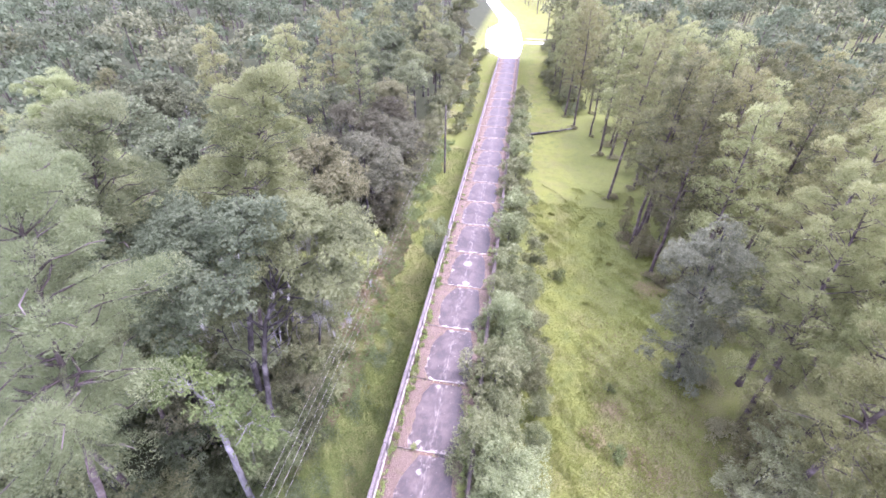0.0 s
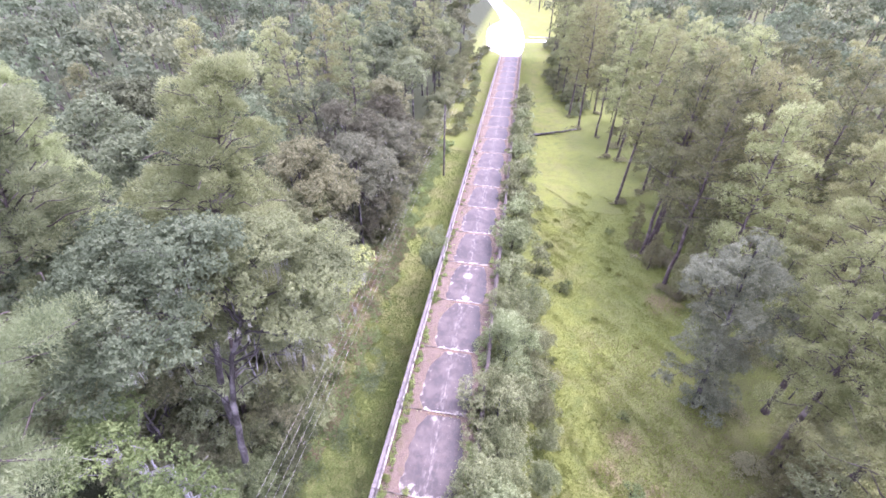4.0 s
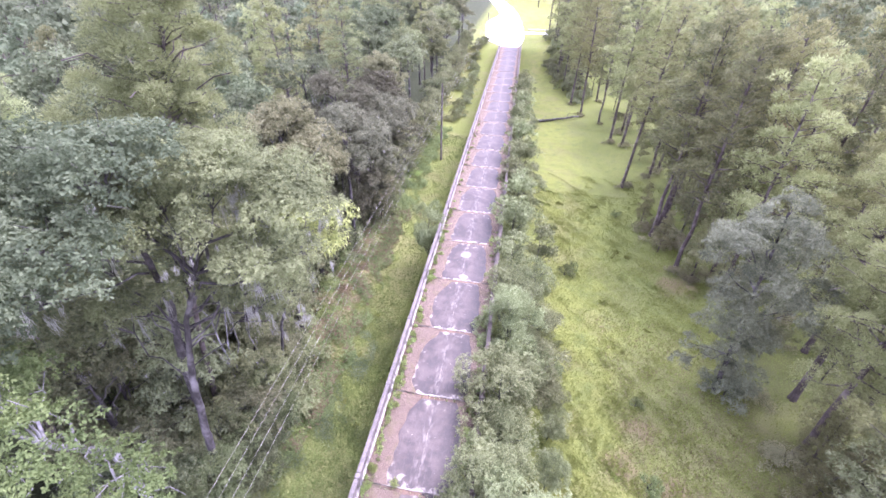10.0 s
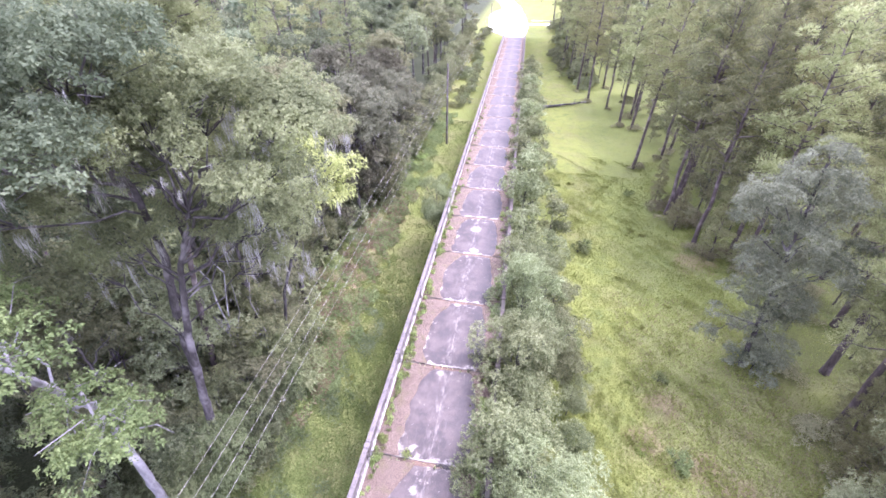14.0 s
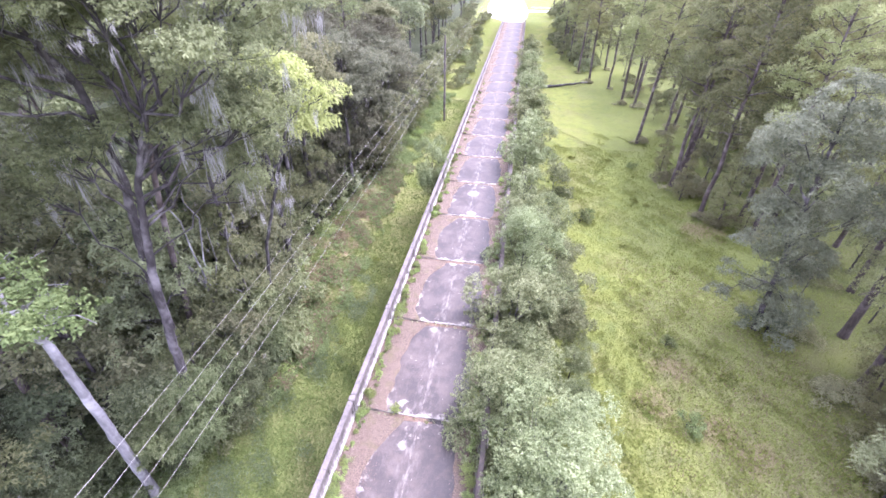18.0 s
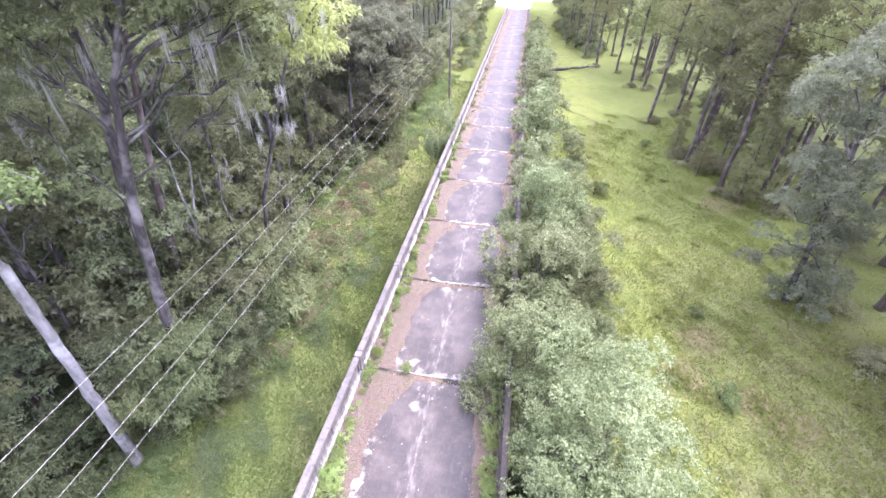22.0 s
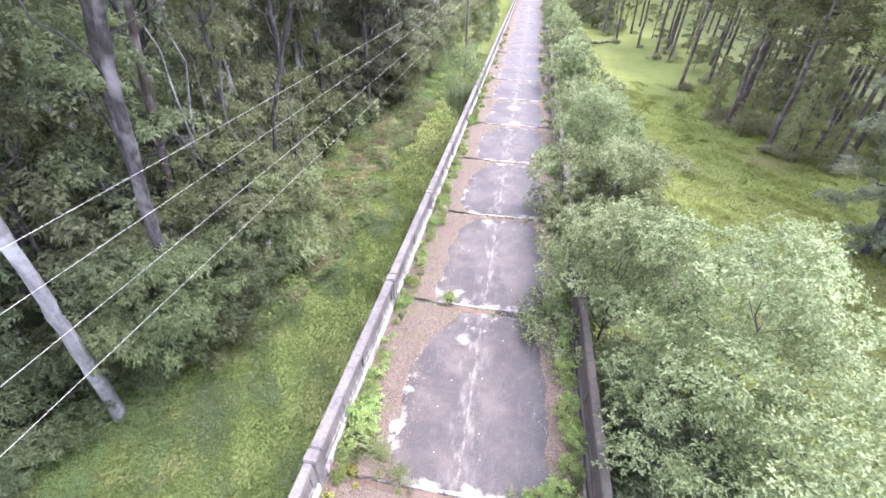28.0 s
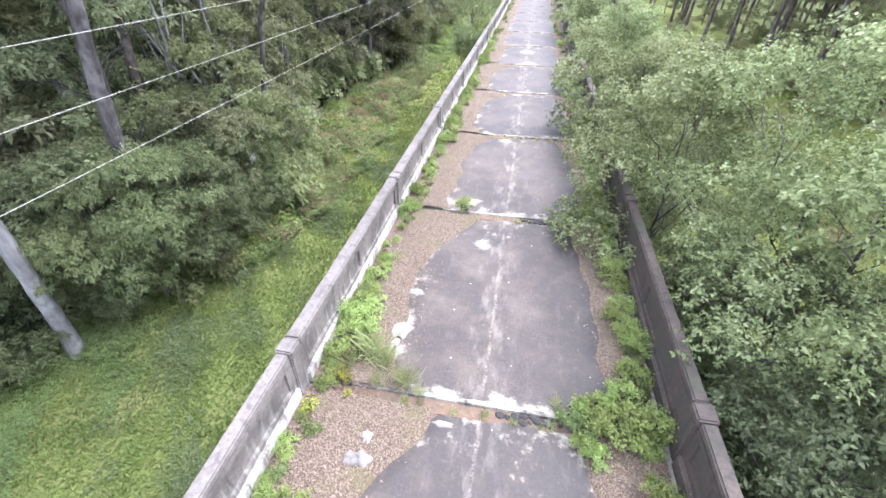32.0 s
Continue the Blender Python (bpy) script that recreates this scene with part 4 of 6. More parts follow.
# ---- weeds on the deck ----
weedm = [bush_mesh(300 + k, (0.34, 0.42, 0.3, 0.38)[k], (0.34, 0.5, 0.26, 0.42)[k], (18, 24, 14, 20)[k], 46, 0.055, (WEED, WEED, HERB, WEED)[k], "leaves", 0.5) for k in range(4)]
weed_rng = random.Random(21)
weeds = [(-2.6, 2.6, 0.7), (-2.35, 3.75, 1.0), (-2.5, 1.7, 0.7), (-2.3, 0.6, 0.8), (-2.45, 4.6, 0.9), (-1.12, 8.98, 0.8), (-2.35, 3.2, 0.8), (-2.55, 3.6, 1.3), (-2.6, 4.1, 1.2), (2.1, 2.55, 1.0), (1.75, 2.45, 0.9), (2.45, 2.6, 1.3), (2.2, 2.9, 1.1), (2.3, 8.95, 1.1), (2.0, 9.15, 0.8), (2.55, 9.3, 1.2), (-2.3, 15.6, 0.8)]
wy = 1.0
while wy < 13.0:
    weeds.append((2.74 - abs(weed_rng.gauss(0, 0.1)), wy, weed_rng.uniform(0.45, 1.05)))
    if weed_rng.random() < 0.3:
        weeds.append((-2.72 + abs(weed_rng.gauss(0, 0.1)), wy + 0.2, weed_rng.uniform(0.5, 1.0)))
    wy += weed_rng.uniform(0.3, 0.62)
while wy < 72.0:
    after = (wy - JOINT0) % SPAN
    chance = 0.9 if after < 1.8 or after > 5.6 else 0.35
    for wx in (-2.72, 2.72):
        if weed_rng.random() < chance:
            weeds.append((wx + weed_rng.uniform(-0.1, 0.45) * (1 if wx < 0 else -1), wy + weed_rng.uniform(-0.4, 0.4), weed_rng.uniform(0.35, 0.9)))
    wy += 0.6 if wy < 40 else 1.2
for wy in np.arange(0.6, 40.0, 0.17):
    much = 0.55 + 0.45 * math.sin(wy * 1.7 + 2.0 * math.sin(wy * 0.63))
    if weed_rng.random() < 0.3 + 0.55 * much:
        weeds.append((-2.8 + abs(weed_rng.gauss(0, 0.17)), wy + weed_rng.uniform(-0.1, 0.1), weed_rng.uniform(0.25, 0.55) + 0.5 * much * weed_rng.random()))
for wy in np.arange(0.8, 24.0, 0.24):
    if weed_rng.random() < 0.35:
        weeds.append((2.84 - abs(weed_rng.gauss(0, 0.1)), wy, weed_rng.uniform(0.4, 0.9)))
for wx, wy, ws in ((1.8, 2.8, 0.9), (2.3, 3.1, 1.0), (2.7, 2.5, 1.0), (2.6, 3.7, 0.9), (-2.5, 4.3, 1.1), (-2.4, 3.8, 1.0), (-2.65, 4.8, 1.0), (2.78, 4.6, 0.9), (2.75, 5.6, 0.9), (2.6, 9.6, 1.0), (2.78, 7.4, 0.9), (-2.6, 9.6, 1.0)):
    weeds.append((wx, wy, ws))
for i, (wx, wy, ws) in enumerate(weeds):
    plant("weed", weedm[i % 4], (wx, wy, 0.02), "green weed growing from dead leaves on the deck", "weed", "weeds on the bridge", ws, weed_rng.uniform(0, 360))


flower = bush_mesh(308, 0.2, 0.3, 12, 16, 0.04, YELLOW, "flowers", 0.6)
for wx, wy, ws in ((-2.72, 2.05, 0.9), (-2.45, 2.72, 0.8), (-2.25, 2.66, 0.6), (-2.2, 2.4, 0.5)):
    plant("weed", flower, (wx, wy, 0.04), "small weed with bright yellow flowers on the deck", "weed", "weeds on the bridge", ws, weed_rng.uniform(0, 360))
for wx, wy, ws in ((1.5, 2.62, 1.0), (1.75, 2.3, 0.8), (1.95, 2.75, 1.1), (1.85, 2.05, 0.7), (2.7, 1.5, 0.9), (2.75, 0.9, 1.0), (2.35, 1.2, 0.6)):
    plant("weed", weedm[int(ws * 10) % 4], (wx, wy, 0.02), "green weed growing from dead leaves on the deck", "weed", "weeds on the bridge", ws, weed_rng.uniform(0, 360))


def tuft_mesh(seed, n, longest, mat):
    """Thin grass blades that arch out of one root."""
    q = np.random.default_rng(seed)
    az = q.uniform(0, 6.28, n)
    ln = longest * q.uniform(0.35, 1.0, n)
    root = q.normal(size=(n, 3)) * np.array([0.09, 0.09, 0])
    lift = q.uniform(0.3, 1.5, n)
    d = np.stack([np.cos(az) * 0.6, np.sin(az) * 0.6, lift], 1)
    s = np.stack([-np.sin(az), np.cos(az), 0 * az], 1) * 0.0026
    mid = root + d * ln[:, None] * 0.5
    tip = root + d * ln[:, None] * np.array([1.05, 1.05, 0.85])
    v = np.stack([root - s, root + s, mid + s, tip, mid - s], 1).reshape(-1, 3)
    return mesh_of("blades", v, np.arange(len(v)).reshape(-1, 5), mat)


tufts = [tuft_mesh(91, 150, 0.42, PALEGRASS), tuft_mesh(92, 100, 0.3, PALEGRASS)]
for tx, ty, tk, ts in ((-2.05, 3.35, 0, 1.5), (-1.75, 3.2, 0, 1.0), (-1.3, 2.85, 0, 1.1), (-2.4, 3.0, 0, 0.9), (-1.75, 2.75, 1, 0.8), (-1.0, 2.7, 1, 0.6), (1.3, 2.9, 1, 0.6), (-2.45, 9.1, 1, 0.9), (-2.4, 6.3, 1, 0.8), (-2.5, 12.6, 1, 1.0), (-2.45, 15.2, 1, 1.0)):
    plant("grass_tuft", [("blade", tufts[tk])], (tx, ty, 0.03), ("long-bladed green grass tuft on the leaf-covered deck", "small pale grass tuft among dead leaves")[tk], "grass", "grass tufts on the deck", ts, weed_rng.uniform(0, 360))

joint_rng = random.Random(5)
for jy in (2.5, 8.7, 14.9):
    for i in range(11):
        plant("grass_tuft", [("blade", tufts[1])], (joint_rng.uniform(-1.9, 1.4), jy + joint_rng.uniform(-0.08, 0.05), -0.03), "small pale grass tuft in the deck joint", "grass", "grass tufts on the deck", joint_rng.uniform(0.2, 0.5), joint_rng.uniform(0, 360))


# ---- power line ----
POLE_Y = 63.4


def utility_pole(y):
    t = thing("utility_pole", pose(-7.9, y, GROUND), "dark weathered wooden power pole in the mown strip", "utility pole", "poles of the power line")
    tb = Tubes()
    tb.add([(0, 0, -0.5), (0, 0, 6), (0.03, 0, 12.4)], [0.17, 0.15, 0.11], 10)
    part_mesh("pole", tb.mesh("pole", POLEWOOD), t)
    for z in HEIGHTS:
        tb = Tubes()
        tb.add([(0.10, 0, z - GROUND), (0.20, 0, z - GROUND), (0.26, 0, z - GROUND)], [0.035, 0.06, 0.04], 8)
        part_mesh("insulator", tb.mesh("insulator", CERAMIC), t, "brown glazed insulator")
    return t


HEIGHTS = (6.85, 5.9, 4.8, 3.7)
for py in (POLE_Y, -44.0):
    utility_pole(py)
utility_pole(POLE_Y + 85.0)
for z in HEIGHTS:
    for y0, y1 in ((-44.0, POLE_Y), (POLE_Y, POLE_Y + 85)):
        s = np.linspace(0, 1, 40)
        path = np.stack([np.full(40, -7.68), y0 + (y1 - y0) * s, z - 1.0 * 4 * s * (1 - s)], 1)
        tb = Tubes()
        tb.add(path, np.full(40, 0.005), 5)
        tagged(new("power_cable", tb.mesh("power_cable", WIREMAT)), "pale overhead power cable strung between poles", "cable", "cables of the power line")

# ---- trees of the left wood ----
MOSSY = {"moss": "grey hanging moss", "trunk": "rough grey-brown trunk and limbs"}
g = lambda x, y: (x, y, float(ground_z(np.array(x), np.array(y))) - 0.05)
def at_base(base, rows):
    """Masses given by their place in the world, for a tree that stands at base."""
    return [(x - base[0], y - base[1], z - GROUND, r) for x, y, z, r in rows]


OAK_AT, COOL_AT, PALE_AT, LIME_AT = (-12.2, 8.6), (-14.8, 10.9), (-12.95, 5.25), (-12.4, 16.4)
oak_big = mass_tree(1, [(0, 0, 0), (0.55, 0.0, 6.5), (1.2, 0.3, 11.8), (2.0, 0.6, 15.5), (3.2, 0.9, 18.2)], 0.25, at_base(OAK_AT, (
    (-4.6, 10.8, 17.2, 1.9), (-6.8, 9.5, 18.2, 2.1), (-9.0, 9.2, 17.8, 2.0), (-11.8, 9.8, 17.0, 1.9), (-6.0, 12.2, 15.6, 1.7), (-5.0, 8.6, 15.6, 1.6),
    (-9.8, 11.6, 16.6, 1.8), (-7.0, 10.4, 14.0, 1.4), (-13.6, 8.8, 14.2, 1.6), (-4.2, 9.4, 17.0, 1.4), (-6.4, 9.2, 13.4, 1.1), (-8.4, 11.0, 13.2, 1.1), (-8.0, 8.0, 17.0, 1.7), (-10.4, 9.0, 16.0, 1.7), (-7.6, 11.4, 17.2, 1.6), (-9.6, 9.8, 13.0, 1.2), (-11.6, 8.4, 12.8, 1.2), (-10.8, 10.2, 14.8, 1.4), (-5.6, 10.4, 13.2, 1.1), (-7.2, 11.0, 12.6, 1.2), (-8.0, 11.4, 11.4, 1.0), (-6.6, 11.2, 11.4, 1.1), (-5.8, 11.4, 13.8, 1.2), (-12.6, 9.0, 12.0, 1.3), (-14.6, 9.2, 10.2, 1.4), (-7.4, 11.6, 9.8, 0.9))),
    OAKBARK, OAK, 0.09, 0.5, 7, 1.3, moss=150, twigs=2, boughs=5, longest=2.4)
plant("oak_tree", oak_big, g(*OAK_AT), "tall oak with grey hanging moss and a broad crown", "tree", labels=MOSSY)
cool_tree = mass_tree(6, [(0, 0, 0), (1.7, -0.3, 11.0), (2.8, -0.5, 15.0), (3.9, -1.5, 19.0), (4.6, -3.9, 22.5)], 0.24, at_base(COOL_AT, (
    (-7.8, 7.0, 19.4, 1.8), (-8.6, 4.8, 17.6, 1.8), (-10.6, 6.2, 18.6, 2.0), (-12.6, 5.6, 16.8, 1.7), (-10.6, 4.0, 15.8, 1.6), (-9.4, 7.8, 18.8, 1.6), (-12.0, 7.6, 18.8, 1.7), (-14.4, 6.6, 17.6, 1.6))),
    OAKBARK, FRESHCOOL, 0.115, 0.52, 7, 1.25, moss=40, twigs=3, boughs=5, longest=1.6)
plant("broadleaf_tree", cool_tree, g(*COOL_AT), "tall broad-leaved tree with cool green leaves and bare twigs", "tree", "broad-leaved trees of the wood", labels=MOSSY)
pale_tree = mass_tree(2, [(0, 0, 0), (0.35, -0.05, 6.0), (0.75, -0.15, 11.6), (2.6, -1.6, 14.8), (4.6, -3.0, 18.0)], 0.225, at_base(PALE_AT, (
    (-10.0, 2.6, 15.0, 1.2), (-7.0, 1.6, 15.0, 1.15), (-8.8, 1.6, 15.6, 1.0), (-5.9, 1.5, 12.2, 0.95), (-7.4, 2.2, 12.2, 0.95), (-7.0, 3.0, 11.0, 0.85), (-11.4, 4.2, 13.0, 1.1))),
    PALEBARK, FRESH, 0.1, 0.42, 7, 1.1, moss=3, twigs=4, top_r=0.35)
plant("pale_tree", pale_tree, g(*PALE_AT), "broad-leaved tree with a smooth pale grey trunk", "tree", labels={"trunk": "pale grey trunk"})
pine_big = pine_tree(3, 29.0, 17.0, 4.3, 112, 3.6, 560, 0.15, 0.036, 0.2, lean=(5.6, 0.3), puff=1.0, flat=1.3)
plant("pine_tree", pine_big, g(-14.8, 12.6), "tall pine with bright yellow-green needles", "tree", "pines of the wood")
pine_near = pine_tree(4, 26.0, 9.0, 5.0, 70, 3.4, 380, 0.2, 0.056, 0.27, mat=PINEMID, lean=(1.2, -0.5), puff=1.05, flat=0.9)
pine_full = pine_tree(5, 26.5, 12.0, 4.9, 76, 3.4, 700, 0.14, 0.033, 0.26, lean=(1.2, -0.5), puff=0.95, mat=PINECOOL, flat=1.0)
pine_edge = pine_tree(7, 29.6, 19.0, 4.3, 74, 3.4, 1100, 0.12, 0.02, 0.25, lean=(2.8, 4.4), puff=1.0, mat=PINECOOL, flat=1.0)
plant("pine_tree", pine_edge, g(-13.0, -3.0), "tall pine with soft light green needles", "tree", "pines of the wood")
plant("pine_tree", recolour(pine_big, PINECOOL), g(-19.2, 6.6), "tall pine with soft light green needles", "tree", "pines of the wood")
plant("pine_tree", pine_full, g(-19.5, 3.0), "tall pine with bright yellow-green needles", "tree", "pines of the wood", 0.97, 200)
plant("pine_tree", pine_big, g(-24.0, 13.0), "tall pine with bright yellow-green needles", "tree", "pines of the wood", 0.92, 120)

oaks = [crown_tree(10 + k, 20.0, 4.7, 10.5, 13, 0.24, OAKBARK, (OAK, BROAD, OAK)[k], (0.4, 0.2), leaf=0.27, clump=0.8, per=6, density=0.85, moss=(10, 0, 6)[k], twigs=1) for k in range(3)]
oaks_fine = [crown_tree(16 + k, 20.0, 4.7, 10.5, 14, 0.24, OAKBARK, (OAK, BROAD)[k], (0.4, 0.2), leaf=0.2, clump=0.66, per=6, density=0.95, moss=(24, 12)[k], twigs=1) for k in range(2)]
lime = mass_tree(15, [(0, 0, 0), (1.5, 0, 8.0), (4.6, -0.4, 15.5), (6.2, -0.2, 17.4)], 0.12, at_base(LIME_AT, (
    (-6.0, 16.8, 12.2, 1.2), (-7.2, 15.8, 13.2, 1.3), (-6.2, 15.7, 11.0, 1.1), (-8.2, 16.4, 13.6, 1.3), (-7.4, 16.8, 11.2, 1.2), (-8.8, 15.4, 12.2, 1.2))),
    OAKBARK, LIME, 0.24, 0.5, 8, 1.0, squash=0.5, aspect=0.32, droop=0.5)
pines = [pine_tree(20 + k, 25.0, 9.6 - 0.7 * k, 4.6, 50, 2.9, 130, 0.32, 0.105, 0.24, lean=(1.6 - 1.4 * k, 0.9 - 0.7 * k), mat=(PINEMID, PINEFAR, PINEMID)[k], puff=1.25) for k in range(3)]
oaks_olive = [recolour(m, OLIVE) for m in oaks_fine]
# copies for the far left, with haze put into the leaf colour
oaks_hazed = [recolour(m, COOL) for m in oaks]
oaks_dusk = [recolour(m, DUSK) for m in oaks_fine]
LABEL_O = "broad-leaved tree with a dull green crown"
LABEL_P = "tall pine with a bare trunk and tufted crown"
left = [(0, -13.5, 22.5, 0.92), (1, -15.0, 30.5, 0.92), (2, -15.5, 28.0, 1.0), (1, -11.0, 41.5, 0.78), (0, -10.2, 47.5, 0.8), (2, -13.5, 37.0, 0.84), (1, -18.5, 9.0, 0.98), (0, -20.0, 20.0, 1.0), (2, -25.0, 24.5, 1.08),
        (1, -32.5, 25.5, 1.12), (0, -28.0, 6.0, 1.05), (2, -30.0, 15.5, 1.02), (0, -22.5, 33.0, 0.95), (1, -27.0, 38.0, 1.0), (2, -17.5, 45.0, 0.9), (0, -23.0, 50.0, 0.95), (1, -12.0, 55.0, 0.82)]
left += [(i % 3, -12.5 - (i * 37 % 30) / 10, 61.0 + 9.8 * i, 0.88) for i in range(10)]
left += [((i + 1) % 3, -21.5 - 2.0 * (i % 3), 72.0 + 12.5 * i, 1.0) for i in range(4)]
left += [(0, -38.0, 10.0, 1.05), (2, -36.0, 35.0, 1.1), (1, -33.0, 47.0, 1.0), (0, -18.0, -4.0, 0.95), (1, -25.0, -2.0, 1.0)]
for k, x, y, s in left:
    if y > 40 and x > -14.2:
        x -= 3.2
    plant("broadleaf_tree", oaks_dusk[k % 2] if 36 < y < 60 and x > -19 else oaks_olive[k % 2] if 26 < y < 64 and x > -18 else oaks_fine[k % 2] if y < 50 and x > -21 else oaks_hazed[k] if x < -17.5 else oaks[k], g(x, y), LABEL_O, "tree", "broad-leaved trees of the wood", s, rr.uniform(0, 360))
plant("young_tree", lime, g(*LIME_AT), "young tree with pale yellow-green leaves", "tree")
lp = [(-29.0, 57.0), (-22.0, 62.0), (-30.0, 70.0), (-29.5, 78.0), (-21.0, 88.0), (-35.0, 62.0), (-40.0, 50.0), (-44.0, 38.0), (-45.0, 22.0), (-42.0, 2.0), (-27.0, 92.0), (-19.0, 104.0), (-31.0, 104.0), (-21.0, 122.0), (-24.0, 136.0), (-34.0, -2.0), (-50.0, 12.0)]
for i, (x, y) in enumerate(lp):
    plant("pine_tree", pines[i % 3], g(x, y), LABEL_P, "tree", "pines of the wood", rr.uniform(0.82, 0.98), rr.uniform(0, 360))

# slender pale stems at the wood's edge
def stems(seed, n, h, r, spread, bark):
    q = np.random.default_rng(seed)
    made = []
    for i in range(n):
        a = q.uniform(0, 6.28)
        e = np.array([math.cos(a) * spread, math.sin(a) * spread, h]) * q.uniform(0.7, 1.1)
        tb = Tubes()
        tb.add(bent(q, (math.cos(a) * 0.2, math.sin(a) * 0.2, 0), e, 6, 0.03), np.linspace(r, r * 0.15, 6), 6)
        made.append(("stem", tb.mesh("stem", bark)))
    return made


clump_stems = stems(5, 6, 10.5, 0.085, 2.9, TWIG)
for x, y, s in ((-14.0, 15.8, 1.0), (-15.0, 22.8, 0.9), (-16.5, 41.0, 0.7), (-17.5, 52.0, 0.9)):
    plant("bare_stems", clump_stems, g(x, y), "clump of pale bare stems under the trees", "tree stems", "bare stems", s, rr.uniform(0, 360))
plant("bare_stems", stems(6, 1, 5.0, 0.07, 0.2, TWIG), g(-17.0, 40.8), "slender pale dead stem at the wood's edge", "tree stems")

forked = []
for a, b2, r in (((-13.4, 14.9, GROUND), (-13.2, 12.6, 8.6), 0.12), ((-13.5, 15.1, GROUND), (-13.3, 14.4, 8.8), 0.09), ((-13.6, 15.3, GROUND), (-13.1, 17.2, 8.4), 0.11), ((-12.6, 13.6, GROUND), (-11.5, 12.2, 0.6), 0.06)):
    tb = Tubes()
    tb.add(bent(np.random.default_rng(int(-a[0] * 10)), np.array(a) - (-13.5, 15.0, GROUND), np.array(b2) - (-13.5, 15.0, GROUND), 9, 0.04), np.linspace(r, r * 0.12, 9), 7)
    forked.append(("stem", tb.mesh("stem", PALEBARK)))
plant("bare_stems", forked, (-13.5, 15.0, GROUND - 0.05), "forked pale bare stems at the wood's edge", "tree stems", "bare stems")

VINE_AT = (-13.3, 15.9)
vr = np.random.default_rng(14)
wraps = [(-13.3 + 0.03 * z + 0.35 * math.cos(z * 2.1), 15.9 + 0.35 * math.sin(z * 2.1), z, vr.uniform(0.4, 0.75)) for z in np.arange(-3.0, 9.6, 0.62)]
vine_tree = mass_tree(17, [(0, 0, 0), (0.2, 0, 7.0), (0.5, 0.1, 15.0)], 0.2, at_base(VINE_AT, wraps + [(-12.6, 15.4, 9.8, 1.1), (-13.6, 16.6, 10.4, 1.2), (-12.4, 16.6, 8.4, 0.9)]), OAKBARK, BRUSH, 0.12, 0.36, 7, 1.1, moss=34, boughs=2, longest=2.2)
plant("vine_tree", vine_tree, g(*VINE_AT), "tree trunk wrapped in green climbing leaves and hung with moss", "tree", labels=MOSSY)

# undergrowth along the wood's edge
brush = [mound_bush(400 + k, 2.6, 3.7, 9, 0.25, (BRUSH, BROAD, BRUSH)[k], 0.6, 6, density=0.9) for k in range(3)]
edge = []
q = np.random.default_rng(8)
for y in [*np.arange(2.0, 60.0, 2.5), *np.arange(60.0, 140.0, 4.0)]:
    edge.append(((-13.0 if y < 19 else -15.9 if y < 42 else -13.8) + q.uniform(-0.7, 0.6), y + q.uniform(-0.8, 0.8), q.uniform(0.95, 1.5) if y < 19 else q.uniform(0.8, 1.4)))
for y in np.arange(3.0, 60.0, 4.2):
    edge.append((-17.2 + q.uniform(-1.2, 1.2), y + q.uniform(-1, 1), q.uniform(1.1, 1.8)))
for y in np.arange(2.0, 50.0, 5.0):
    edge.append((-20.0 + q.uniform(-2, 2), y + q.uniform(-1, 1), q.uniform(1.1, 1.8)))
    edge.append((-28.0 + q.uniform(-3, 3), y + q.uniform(-1, 1), q.uniform(1.4, 2.2)))
brush_fine = [mound_bush(410 + k, 2.6, 3.9, 12, (0.17, 0.14, 0.19)[k], (BRUSH, BROAD, BRUSH)[k], (0.46, 0.42, 0.5)[k], 7, density=(1.0, 0.9, 1.05)[k], aspect=(0.5, 0.45, 0.36)[k], droop=0.35) for k in range(3)]
# darker copy of the bush: shade of the crowns put into its leaves
brush_shaded = recolour(brush_fine[1], DEEP)
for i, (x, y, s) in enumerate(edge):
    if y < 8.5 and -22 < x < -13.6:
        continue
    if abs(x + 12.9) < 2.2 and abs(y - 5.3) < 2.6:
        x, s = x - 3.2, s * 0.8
    plant("bush", brush_shaded if y < 9 else brush_fine[i % 3] if y < 34 and x > -16 else brush[i % 3], g(x, y), "dense green undergrowth bush at the edge of the wood", "bush", "bushes of the undergrowth", s, q.uniform(0, 360))
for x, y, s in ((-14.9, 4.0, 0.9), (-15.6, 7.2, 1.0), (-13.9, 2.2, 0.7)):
    plant("bush", brush_shaded, g(x, y), "undergrowth bush with shade-darkened leaves at the foot of a pale trunk", "bush", "bushes of the undergrowth", s, q.uniform(0, 360))
spray = [crown_tree(480 + k, 6.2, 2.3, 6.0, 16, 0.05, OAKBARK, (LEAFMID, DEEP)[k], size=(0.32, 0.48), floor=-1.0, leaf=0.13, clump=0.46, per=8, density=1.0, squash=0.42, aspect=0.3, droop=0.45, lift=0.2) for k in range(2)]
for i, (x, y, s) in enumerate(((-11.3, 8.2, 1.05), (-10.9, 9.8, 0.95), (-12.7, 7.5, 0.95), (-11.3, 11.6, 0.9), (-11.9, 13.4, 0.9), (-10.7, 12.8, 0.6), (-11.4, 15.2, 0.7), (-12.2, 6.9, 0.55))):
    plant("bush", spray[i % 2], g(x, y), "bush with drooping feathery green sprays at the wood's edge", "bush", "feathery bushes", s, q.uniform(0, 360))
